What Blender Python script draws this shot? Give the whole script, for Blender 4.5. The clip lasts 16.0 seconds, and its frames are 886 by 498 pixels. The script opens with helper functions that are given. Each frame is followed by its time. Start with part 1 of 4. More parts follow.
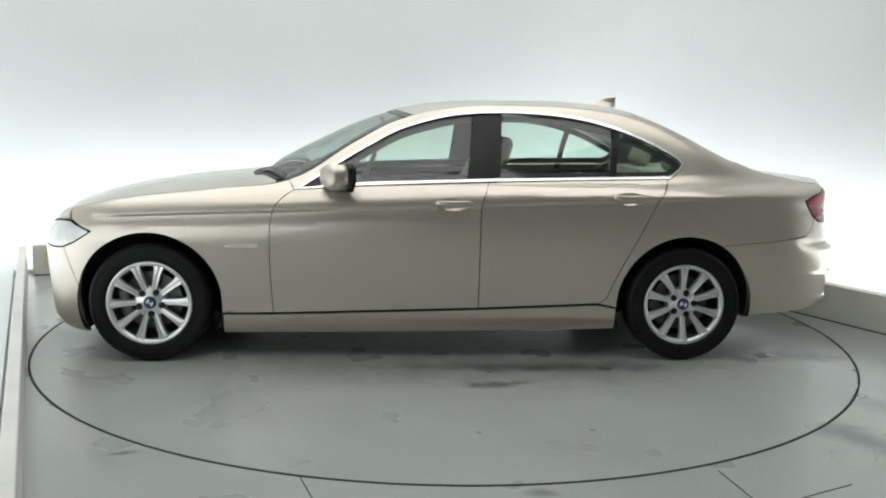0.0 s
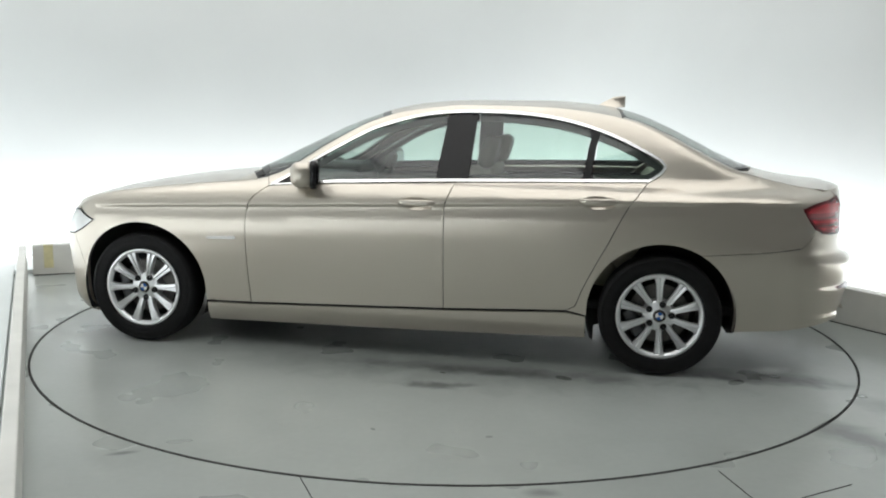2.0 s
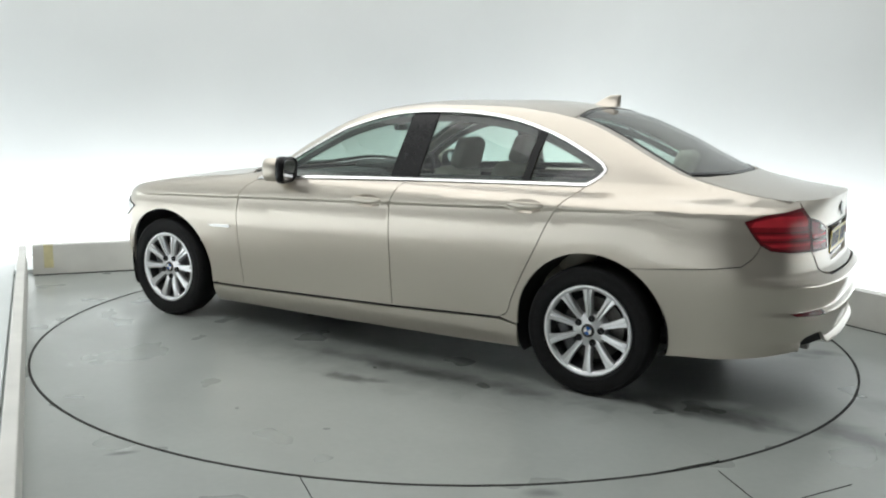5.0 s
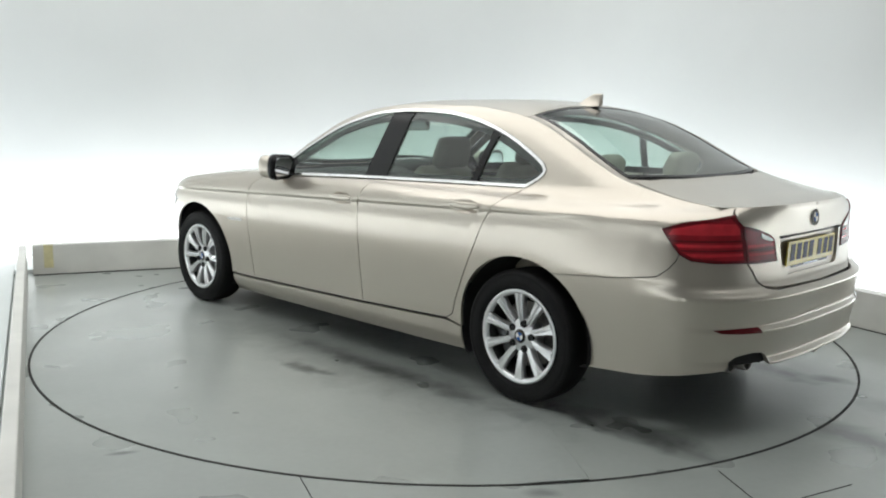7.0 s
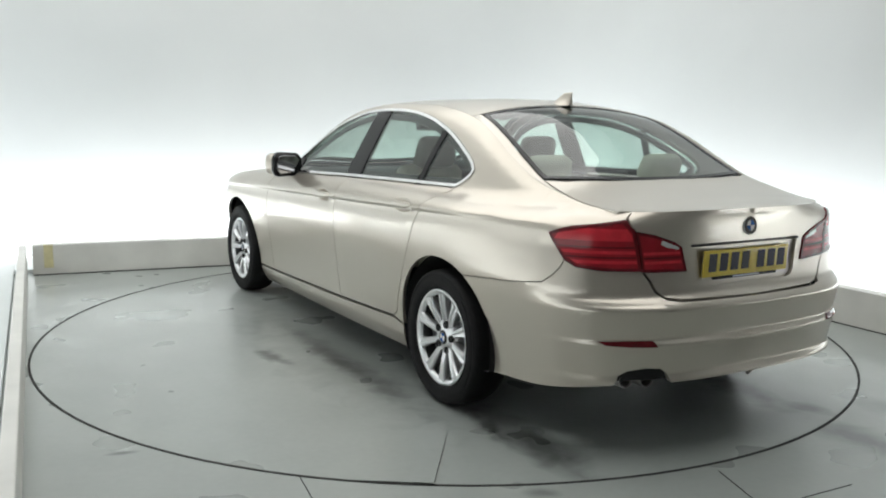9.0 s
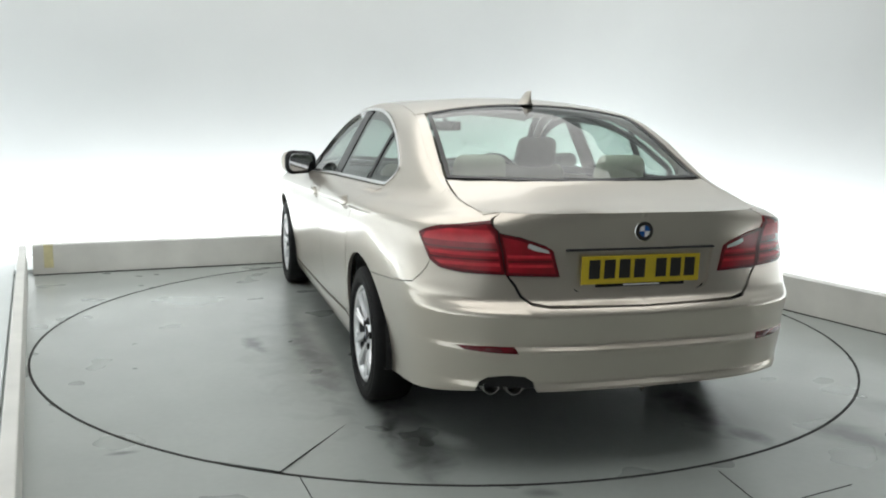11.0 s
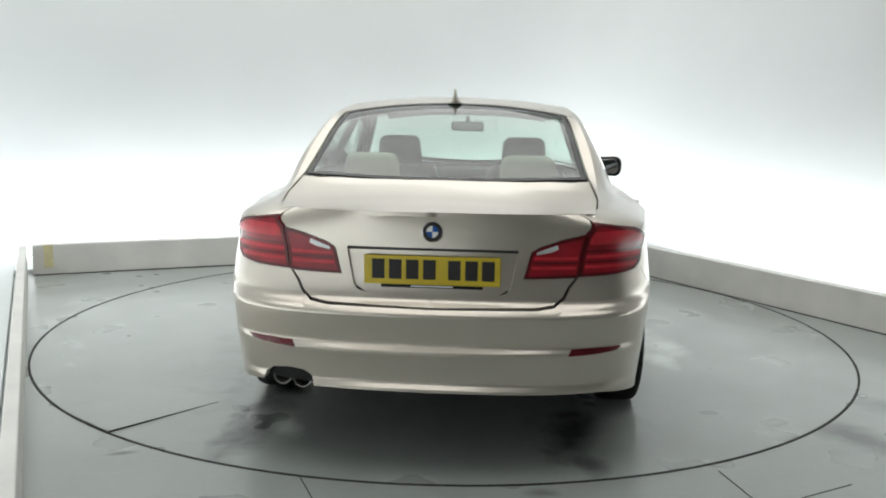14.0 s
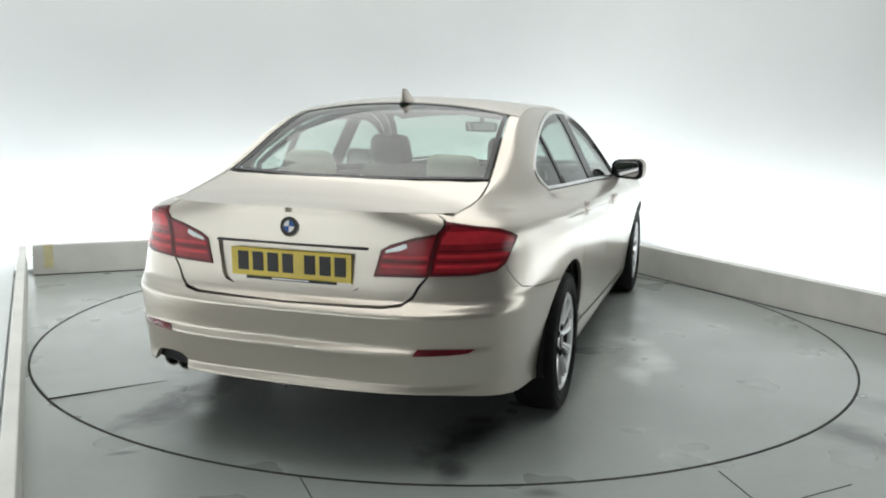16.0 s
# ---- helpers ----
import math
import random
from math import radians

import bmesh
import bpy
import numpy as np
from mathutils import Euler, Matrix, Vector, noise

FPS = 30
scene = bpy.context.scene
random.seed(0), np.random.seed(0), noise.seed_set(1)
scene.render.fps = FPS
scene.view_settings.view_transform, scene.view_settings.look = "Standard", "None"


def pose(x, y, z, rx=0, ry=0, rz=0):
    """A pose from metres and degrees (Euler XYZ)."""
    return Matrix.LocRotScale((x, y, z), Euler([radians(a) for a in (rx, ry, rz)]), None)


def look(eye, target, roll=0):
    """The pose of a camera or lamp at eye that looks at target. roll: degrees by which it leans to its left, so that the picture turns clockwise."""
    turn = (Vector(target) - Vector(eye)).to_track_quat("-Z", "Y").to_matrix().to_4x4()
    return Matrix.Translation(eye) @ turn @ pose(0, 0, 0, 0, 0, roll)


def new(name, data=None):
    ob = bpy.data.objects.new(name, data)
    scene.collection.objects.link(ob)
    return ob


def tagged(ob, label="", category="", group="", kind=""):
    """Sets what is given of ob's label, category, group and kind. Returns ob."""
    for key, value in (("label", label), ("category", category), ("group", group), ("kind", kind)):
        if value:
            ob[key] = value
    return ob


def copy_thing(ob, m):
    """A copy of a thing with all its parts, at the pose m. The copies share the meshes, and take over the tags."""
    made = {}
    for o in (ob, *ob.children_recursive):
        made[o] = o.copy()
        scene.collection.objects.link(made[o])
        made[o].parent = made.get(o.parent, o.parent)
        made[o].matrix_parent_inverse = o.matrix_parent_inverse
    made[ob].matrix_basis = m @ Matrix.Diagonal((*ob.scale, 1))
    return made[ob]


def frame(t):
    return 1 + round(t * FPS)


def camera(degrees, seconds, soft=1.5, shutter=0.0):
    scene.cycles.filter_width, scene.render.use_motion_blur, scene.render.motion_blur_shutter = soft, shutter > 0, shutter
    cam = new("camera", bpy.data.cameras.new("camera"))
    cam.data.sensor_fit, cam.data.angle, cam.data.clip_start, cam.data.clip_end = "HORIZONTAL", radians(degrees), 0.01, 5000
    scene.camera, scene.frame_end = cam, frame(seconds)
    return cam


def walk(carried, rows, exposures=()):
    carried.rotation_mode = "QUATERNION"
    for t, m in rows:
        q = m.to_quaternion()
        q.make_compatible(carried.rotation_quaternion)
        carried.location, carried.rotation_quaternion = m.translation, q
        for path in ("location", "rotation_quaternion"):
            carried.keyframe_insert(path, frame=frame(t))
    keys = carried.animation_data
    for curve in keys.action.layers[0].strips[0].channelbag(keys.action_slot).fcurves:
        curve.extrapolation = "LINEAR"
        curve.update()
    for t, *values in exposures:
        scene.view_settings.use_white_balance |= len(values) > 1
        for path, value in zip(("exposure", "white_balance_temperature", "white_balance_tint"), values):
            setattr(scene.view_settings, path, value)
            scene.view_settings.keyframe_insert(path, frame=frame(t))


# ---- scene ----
cam = camera(54.12, 16.0, soft=2.0)
EYE = (0.0, -5.525, 1.388)
YAW, PITCH, ROLL = radians(-0.185), radians(9.073), 1.065
AIM = (EYE[0] + math.sin(YAW) * math.cos(PITCH), EYE[1] + math.cos(YAW) * math.cos(PITCH), EYE[2] - math.sin(PITCH))
walk(cam, [(0.0, look(EYE, AIM, ROLL)), (16.0, look(EYE, AIM, ROLL))])

# the turntable and the car turn at an even seven degrees a second
HEADING_START, TURN_RATE = 183.90, -6.985
CAR_OFF = (0.180, -0.105)

# ---- world and light ----
world = bpy.data.worlds.new("world")
scene.world = world
world.use_nodes = True
world.node_tree.nodes["Background"].inputs[0].default_value = (0.9, 0.95, 1.0, 1)
world.node_tree.nodes["Background"].inputs[1].default_value = 0.05
scene.view_settings.exposure = 0.0


def area_lamp(name, size_x, size_y, power, m, colour=(1, 1, 1)):
    data = bpy.data.lights.new(name, "AREA")
    data.shape, data.size, data.size_y, data.energy, data.color = "RECTANGLE", size_x, size_y, power, colour
    ob = new(name, data)
    ob.matrix_world = m
    return ob


# one wide soft light under the whole ceiling, and the strips behind the kerbs
TROUGH_POWER = 6.2
area_lamp("ceiling_light", 6.6, 7.4, 214, pose(-0.50, -0.3, 4.55, 0, 0, 26), (1.0, 0.985, 0.96))
# ---- materials ----
def material(name, colour, rough=0.5, metal=0.0, coat=0.0, grain=0.0, grain_size=40.0, bump=0.0, bump_size=200.0, rough_var=0.0, spec=0.5):
    """A surface with blotches of tone, fine relief and uneven gloss."""
    m = bpy.data.materials.new(name)
    m.use_nodes = True
    nt = m.node_tree
    b = nt.nodes["Principled BSDF"]
    b.inputs["Base Color"].default_value = (*colour, 1)
    b.inputs["Roughness"].default_value = rough
    b.inputs["Metallic"].default_value = metal
    b.inputs["Coat Weight"].default_value = coat
    b.inputs["Coat Roughness"].default_value = 0.04
    b.inputs["Specular IOR Level"].default_value = spec
    tc = nt.nodes.new("ShaderNodeTexCoord")
    if grain or rough_var:
        n1 = nt.nodes.new("ShaderNodeTexNoise")
        n1.inputs["Scale"].default_value, n1.inputs["Detail"].default_value = grain_size, 6
        nt.links.new(tc.outputs["Object"], n1.inputs["Vector"])
    if grain:
        ramp = nt.nodes.new("ShaderNodeValToRGB")
        ramp.color_ramp.elements[0].position, ramp.color_ramp.elements[1].position = 0.3, 0.7
        ramp.color_ramp.elements[0].color = (*[c * (1 - grain) for c in colour], 1)
        ramp.color_ramp.elements[1].color = (*[min(1, c * (1 + grain)) for c in colour], 1)
        nt.links.new(n1.outputs["Fac"], ramp.inputs["Fac"])
        nt.links.new(ramp.outputs["Color"], b.inputs["Base Color"])
    if rough_var:
        mr = nt.nodes.new("ShaderNodeMapRange")
        mr.inputs["To Min"].default_value, mr.inputs["To Max"].default_value = max(0.02, rough - rough_var), rough + rough_var
        nt.links.new(n1.outputs["Fac"], mr.inputs["Value"])
        nt.links.new(mr.outputs["Result"], b.inputs["Roughness"])
    if bump:
        n2 = nt.nodes.new("ShaderNodeTexNoise")
        n2.inputs["Scale"].default_value, n2.inputs["Detail"].default_value = bump_size, 4
        nt.links.new(tc.outputs["Object"], n2.inputs["Vector"])
        bp = nt.nodes.new("ShaderNodeBump")
        bp.inputs["Strength"].default_value, bp.inputs["Distance"].default_value = bump, 0.002
        nt.links.new(n2.outputs["Fac"], bp.inputs["Height"])
        nt.links.new(bp.outputs["Normal"], b.inputs["Normal"])
    return m


def glass_material(name, tint, rough=0.0):
    """A thin tinted pane: clear straight through, with the mirror image that glass gives, stronger at a slant."""
    m = bpy.data.materials.new(name)
    m.use_nodes = True
    nt = m.node_tree
    nt.nodes.remove(nt.nodes["Principled BSDF"])
    tr, gl, mix, lw, po, ma = (nt.nodes.new("ShaderNode" + k) for k in ("BsdfTransparent", "BsdfGlossy", "MixShader", "LayerWeight", "Math", "Math"))
    tr.inputs["Color"].default_value = (*tint, 1)
    gl.inputs["Roughness"].default_value = rough
    lw.inputs["Blend"].default_value = 0.5
    po.operation, ma.operation = "POWER", "MULTIPLY_ADD"
    po.inputs[1].default_value = 4.0
    ma.inputs[1].default_value, ma.inputs[2].default_value = 0.90, 0.09
    nt.links.new(lw.outputs["Facing"], po.inputs[0])
    nt.links.new(po.outputs[0], ma.inputs[0])
    nt.links.new(ma.outputs[0], mix.inputs[0])
    nt.links.new(tr.outputs[0], mix.inputs[1])
    nt.links.new(gl.outputs[0], mix.inputs[2])
    nt.links.new(mix.outputs[0], nt.nodes["Material Output"].inputs["Surface"])
    return m


def floor_material(name, blots):
    """Worn grey-green floor paint, with dirty, bare and plainly darker blots (x, y, half length, half width, turn,
    depth) in its own space.
    """
    m = material(name, (0.325, 0.350, 0.332), rough=0.34)
    nt = m.node_tree
    b = nt.nodes["Principled BSDF"]
    tc = nt.nodes.new("ShaderNodeTexCoord")

    def noise_of(scale, detail=6, distortion=0.0):
        n = nt.nodes.new("ShaderNodeTexNoise")
        n.inputs["Scale"].default_value, n.inputs["Detail"].default_value, n.inputs["Distortion"].default_value = scale, detail, distortion
        nt.links.new(tc.outputs["Object"], n.inputs["Vector"])
        return n.outputs["Fac"]

    def math_of(op, a, c, clamp=False):
        n = nt.nodes.new("ShaderNodeMath")
        n.operation, n.use_clamp = op, clamp
        for i, v in enumerate((a, c)):
            if isinstance(v, (int, float)):
                n.inputs[i].default_value = v
            else:
                nt.links.new(v, n.inputs[i])
        return n.outputs[0]

    cloud, fine = noise_of(1.6, 4, 0.2), noise_of(28, 5)
    tone = math_of("ADD", 0.77, math_of("ADD", math_of("MULTIPLY", cloud, 0.36), math_of("MULTIPLY", fine, 0.12)))
    ragged, soft = noise_of(7, 8, 0.5), noise_of(2.2, 2)
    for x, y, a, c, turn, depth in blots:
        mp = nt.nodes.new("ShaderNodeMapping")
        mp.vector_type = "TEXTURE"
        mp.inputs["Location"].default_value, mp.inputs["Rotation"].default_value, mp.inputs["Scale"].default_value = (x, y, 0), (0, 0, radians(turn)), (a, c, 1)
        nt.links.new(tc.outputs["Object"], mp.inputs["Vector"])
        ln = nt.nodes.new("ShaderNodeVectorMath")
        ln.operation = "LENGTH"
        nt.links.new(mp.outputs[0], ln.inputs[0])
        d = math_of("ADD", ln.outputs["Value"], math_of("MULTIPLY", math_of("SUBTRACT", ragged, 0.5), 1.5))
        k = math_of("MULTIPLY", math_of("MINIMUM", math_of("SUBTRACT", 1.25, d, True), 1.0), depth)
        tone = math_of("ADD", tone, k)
    mul = nt.nodes.new("ShaderNodeVectorMath")
    mul.operation = "SCALE"
    mul.inputs[0].default_value = (0.325, 0.350, 0.332)
    nt.links.new(math_of("MAXIMUM", tone, 0.06), mul.inputs["Scale"])
    nt.links.new(mul.outputs[0], b.inputs["Base Color"])
    mr = nt.nodes.new("ShaderNodeMapRange")
    mr.inputs["From Min"].default_value, mr.inputs["From Max"].default_value = 0.2, 0.8
    mr.inputs["To Min"].default_value, mr.inputs["To Max"].default_value = 0.24, 0.36
    nt.links.new(soft, mr.inputs["Value"])
    nt.links.new(mr.outputs["Result"], b.inputs["Roughness"])
    return m


PAINT = material("champagne_paint", (0.585, 0.535, 0.465), rough=0.285, metal=0.74, coat=0.6, grain=0.03, grain_size=900)
CHROME = material("chrome", (0.92, 0.92, 0.92), rough=0.22, metal=1.0, rough_var=0.04)
ALLOY = material("silver_alloy", (0.80, 0.805, 0.82), rough=0.30, metal=0.75, coat=0.3)
ALLOY_DARK = material("alloy_barrel", (0.09, 0.092, 0.095), rough=0.45, metal=0.7, grain=0.2, grain_size=15)
RUBBER = material("tyre_rubber", (0.007, 0.007, 0.0075), rough=0.66, spec=0.22, grain=0.25, grain_size=30, bump=0.2, bump_size=120)
BLACK = material("black_plastic", (0.014, 0.014, 0.015), rough=0.55, grain=0.2, bump=0.15, bump_size=300)
GLOSS = material("gloss_black_trim", (0.010, 0.010, 0.011), rough=0.25, grain=0.1, spec=0.3)
UNDER = material("underseal", (0.012, 0.012, 0.013), rough=0.8, grain=0.3, bump=0.3, bump_size=80)
BRAKE = material("brake_steel", (0.13, 0.125, 0.12), rough=0.4, metal=0.9, grain=0.2, grain_size=60)
STEEL = material("sooty_steel", (0.30, 0.29, 0.28), rough=0.3, metal=0.9, grain=0.25, grain_size=25)
LEATHER = material("beige_leather", (0.46, 0.43, 0.35), rough=0.5, grain=0.08, grain_size=14, bump=0.35, bump_size=180)
TAUPE = material("taupe_leather", (0.15, 0.14, 0.115), rough=0.5, grain=0.1, grain_size=14, bump=0.3, bump_size=180)
CARPET = material("dark_carpet", (0.03, 0.03, 0.032), rough=0.95, grain=0.3, bump=0.4, bump_size=350)
DASH = material("dark_dashboard", (0.03, 0.031, 0.034), rough=0.6, grain=0.15, bump=0.2, bump_size=260)
LINING = material("grey_headlining", (0.50, 0.49, 0.46), rough=0.9, grain=0.06, bump=0.2, bump_size=400)
SHELF = material("grey_shelf_cloth", (0.52, 0.50, 0.43), rough=0.9, grain=0.1, bump=0.3, bump_size=300)
RED = material("red_lens", (0.30, 0.010, 0.020), rough=0.22, coat=0.25, grain=0.25, grain_size=9, spec=0.4)
RED_DEEP = material("deep_red_lens", (0.12, 0.005, 0.010), rough=0.22, coat=0.25, grain=0.2, grain_size=20, spec=0.4)
RED_BRIGHT = material("bright_red_lens", (0.58, 0.030, 0.045), rough=0.22, coat=0.25, grain=0.15, grain_size=20, spec=0.4)
CLEAR = material("clear_lens", (0.70, 0.71, 0.71), rough=0.14, metal=0.15, coat=1.0, grain=0.15, grain_size=12)
YELLOW = material("yellow_plate", (0.62, 0.46, 0.02), rough=0.35, coat=0.3, grain=0.05, grain_size=30)
INK = material("black_print", (0.012, 0.011, 0.01), rough=0.5)
BLUE = material("blue_enamel", (0.02, 0.10, 0.36), rough=0.15, coat=1.0)
WHITE_ENAMEL = material("white_enamel", (0.78, 0.78, 0.78), rough=0.15, coat=1.0)
GLASS = glass_material("tinted_glass", (0.68, 0.79, 0.74))
MIRROR = material("mirror_glass", (0.36, 0.37, 0.38), rough=0.02, metal=1.0)
WALL_PAINT = material("white_wall_paint", (0.68, 0.705, 0.705), rough=0.85, grain=0.015, grain_size=1.2, bump=0.05, bump_size=30)
DARK_WALL = material("grey_wall_paint", (0.22, 0.22, 0.215), rough=0.9, grain=0.1, grain_size=2, bump=0.05, bump_size=30)
KERB_PAINT = material("off_white_kerb_paint", (0.66, 0.655, 0.62), rough=0.5, grain=0.08, grain_size=3.5, bump=0.08, bump_size=40, rough_var=0.1)
KERB_SCUFF = material("yellowed_kerb_end", (0.62, 0.57, 0.33), rough=0.6, grain=0.15, grain_size=12)
GROOVE = material("dark_gap", (0.02, 0.021, 0.02), rough=0.9, grain=0.3, grain_size=6)
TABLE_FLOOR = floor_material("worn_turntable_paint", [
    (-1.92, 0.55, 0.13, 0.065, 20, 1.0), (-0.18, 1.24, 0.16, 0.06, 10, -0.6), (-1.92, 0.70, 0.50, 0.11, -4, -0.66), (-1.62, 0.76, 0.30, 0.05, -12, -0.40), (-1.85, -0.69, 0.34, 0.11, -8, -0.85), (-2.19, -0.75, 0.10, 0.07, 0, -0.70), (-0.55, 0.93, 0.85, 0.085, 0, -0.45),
    # the last two blots are broad darker bands along the car's flanks
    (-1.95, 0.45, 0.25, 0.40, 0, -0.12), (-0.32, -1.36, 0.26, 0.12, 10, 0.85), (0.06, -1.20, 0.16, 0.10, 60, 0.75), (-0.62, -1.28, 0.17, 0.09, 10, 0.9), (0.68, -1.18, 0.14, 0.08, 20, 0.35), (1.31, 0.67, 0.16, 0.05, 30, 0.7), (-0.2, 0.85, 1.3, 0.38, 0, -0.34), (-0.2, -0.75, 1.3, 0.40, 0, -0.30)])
SLAB_FLOOR = floor_material("worn_floor_paint", [(1.83, -1.86, 0.34, 0.13, -58, -0.55), (0.38, -2.5, 0.07, 0.035, 0, -0.5), (2.2, -1.5, 0.5, 0.13, -50, -0.35), (-1.29, -2.21, 0.07, 0.022, 20, -0.7)])
# ---- the car's surface: x forward from mid-wheelbase, y to its left, z up ----
def curve(xs, ys):
    """A smooth curve through knots (monotone cubic)."""
    xs, ys = np.array(xs, float), np.array(ys, float)
    h, d = np.diff(xs), np.diff(ys) / np.diff(xs)
    m = np.zeros(len(xs))
    m[0], m[-1] = d[0], d[-1]
    for i in range(1, len(xs) - 1):
        if d[i - 1] * d[i] > 0:
            a, b = 2 * h[i] + h[i - 1], h[i] + 2 * h[i - 1]
            m[i] = (a + b) / (a / d[i - 1] + b / d[i])

    def f(x):
        x = np.clip(np.asarray(x, float), xs[0], xs[-1])
        i = np.clip(np.searchsorted(xs, x) - 1, 0, len(xs) - 2)
        t = (x - xs[i]) / h[i]
        return (ys[i] * (1 + 2 * t) * (1 - t) ** 2 + m[i] * h[i] * t * (1 - t) ** 2 + ys[i + 1] * t * t * (3 - 2 * t) + m[i + 1] * h[i] * t * t * (t - 1))
    return f


# half width by height, rear end and front end by height
WIDTH = curve([0.10, 0.18, 0.24, 0.32, 0.45, 0.60, 0.72, 0.80, 0.838, 0.858, 0.876, 0.90, 0.94, 0.975, 1.0, 1.05, 1.15, 1.25, 1.33, 1.39, 1.43],
              [0.78, 0.84, 0.865, 0.872, 0.888, 0.905, 0.915, 0.9160, 0.9085, 0.9065, 0.9168, 0.9125, 0.893, 0.864, 0.823, 0.796, 0.748, 0.698, 0.657, 0.622, 0.58])
WIDTH_PLAIN = curve([0.10, 0.18, 0.24, 0.32, 0.45, 0.60, 0.72, 0.80, 0.86, 0.90, 0.94, 0.975, 1.0, 1.05, 1.15, 1.25, 1.33, 1.39, 1.43],
                    [0.78, 0.84, 0.865, 0.872, 0.888, 0.905, 0.915, 0.9162, 0.9150, 0.9095, 0.893, 0.864, 0.823, 0.796, 0.748, 0.698, 0.657, 0.622, 0.58])
REAR_BASE = curve([0.15, 0.22, 0.29, 0.36, 0.50, 0.62, 0.65, 0.68, 0.75, 0.88, 0.94, 0.985, 1.01, 1.03, 1.5],
                  [-2.37, -2.465, -2.517, -2.531, -2.541, -2.548, -2.530, -2.490, -2.477, -2.470, -2.472, -2.476, -2.481, -2.483, -2.47])
# folds of the rear bumper, strongest across the tail
LEDGE = curve([0.28, 0.300, 0.331, 0.366, 0.40, 0.46, 0.485, 0.512, 0.54, 0.60, 0.635, 0.652, 0.68, 1.5], [0, 0, -0.022, 0.008, 0.006, -0.007, -0.015, 0.014, 0.011, -0.003, -0.013, 0.003, 0, 0])


def REAR(z):
    return REAR_BASE(z) + LEDGE(z)


FRONT = curve([0.15, 0.22, 0.35, 0.50, 0.62, 0.72, 0.80, 0.95, 1.5], [2.12, 2.155, 2.165, 2.175, 2.175, 2.135, 2.07, 2.0, 2.0])
TAPER = curve([-2.6, -2.0, -1.5, -0.8, 0.2, 1.0, 1.6, 2.0, 2.4], [0.935, 0.976, 1.025, 1.036, 1.036, 1.036, 1.038, 1.03, 1.02])
CABIN = curve([-2.5, -1.9, -1.4, -0.9, -0.3, 0.3, 0.7, 1.2], [0.90, 0.915, 0.952, 0.985, 1.0, 0.995, 0.985, 0.985])
# height of the shoulder, roof rail and screen edges along the car, and of the middle above them
EDGE = curve([-2.56, -2.47, -2.37, -2.25, -2.05, -1.87, -1.7, -1.5, -1.3, -1.1, -0.8, -0.4, -0.05, 0.157, 0.4, 0.71, 0.85, 1.1, 1.5, 1.9, 2.15, 2.33],
             [1.012, 1.010, 1.005, 1.012, 1.047, 1.093, 1.168, 1.27, 1.35, 1.39, 1.418, 1.422, 1.385, 1.325, 1.195, 1.008, 0.975, 0.952, 0.910, 0.835, 0.735, 0.64])
CROWN = curve([-2.56, -2.49, -2.45, -2.37, -2.25, -2.05, -1.87, -1.7, -1.5, -1.3, -1.1, -0.8, -0.4, -0.05, 0.157, 0.4, 0.67, 0.85, 1.0, 1.25, 1.6, 1.96, 2.18, 2.33],
              [0.0, 0.0, 0.006, 0.018, 0.028, 0.032, 0.06, 0.068, 0.064, 0.058, 0.052, 0.044, 0.036, 0.05, 0.067, 0.115, 0.16, 0.115, 0.036, 0.034, 0.036, 0.042, 0.055, 0.04])
XR0, NR, XF0, NF, ARC = -1.98, 3.15, 1.55, 3.4, 0.9


def half_width(x, z):
    drop = np.clip(EDGE(x) - z, 0, 1)
    up = np.clip((z - 0.92) / 0.13, 0, 1)
    up = up * up * (3 - 2 * up)
    rise = np.clip((z - 0.62) / 0.16, 0, 1) * np.clip((1.0 - z) / 0.06, 0, 1)
    zz = z + 0.0385 * x * rise
    # the tail draws in at the height of the lamps
    tuck = np.clip((-1.55 - x) / 0.75, 0, 1) ** 1.3 * np.clip((z - 0.70) / 0.16, 0, 1)
    fold = 0.25 + 0.60 * np.clip((x + 2.0) / 0.8, 0, 1)
    return (WIDTH(zz) * fold + WIDTH_PLAIN(zz) * (1 - fold)) * TAPER(x) * (1 - 0.050 * tuck) * (1 + up * (CABIN(x) - 1)) * (1 - 0.045 * np.exp(-drop / 0.022))


def side(s, z):
    """The body's left half, all the way round: s is x along the flank and goes on round both ends to the middle."""
    s, z = np.asarray(s, float), np.asarray(z, float)
    fr = np.clip((XR0 - s) / ARC, 0, math.pi / 2)
    ff = np.clip((s - XF0) / ARC, 0, math.pi / 2)
    back = s < XR0
    f = np.where(back, fr, ff)
    n = np.where(back, NR, NF)
    c, sn = np.cos(f), np.sin(f)
    k = (np.abs(c) ** n + np.abs(sn) ** n) ** (-1 / n)
    length = np.where(back, REAR_BASE(z) - XR0 + LEDGE(z) * (0.25 + 0.75 * sn ** 3), FRONT(z) - XF0)
    x = np.where(back, XR0, np.where(s > XF0, XF0, s)) + length * sn * k * (f > 0)
    y = half_width(x, z) * c * k
    return np.stack([x, y, z + 0 * x], -1)


def s_of_y(y, z, back=True):
    """s at the place of one end that lies y to the left."""
    n, x0 = (NR, XR0) if back else (NF, XF0)
    length = (REAR(z) - XR0) if back else (FRONT(z) - XF0)
    w = half_width(x0 + length * 0.9, z)
    q = min(abs(y) / w, 0.9999)
    f = math.atan2((1 - q ** n) ** (1 / n), q)
    return x0 - f * ARC if back else x0 + f * ARC


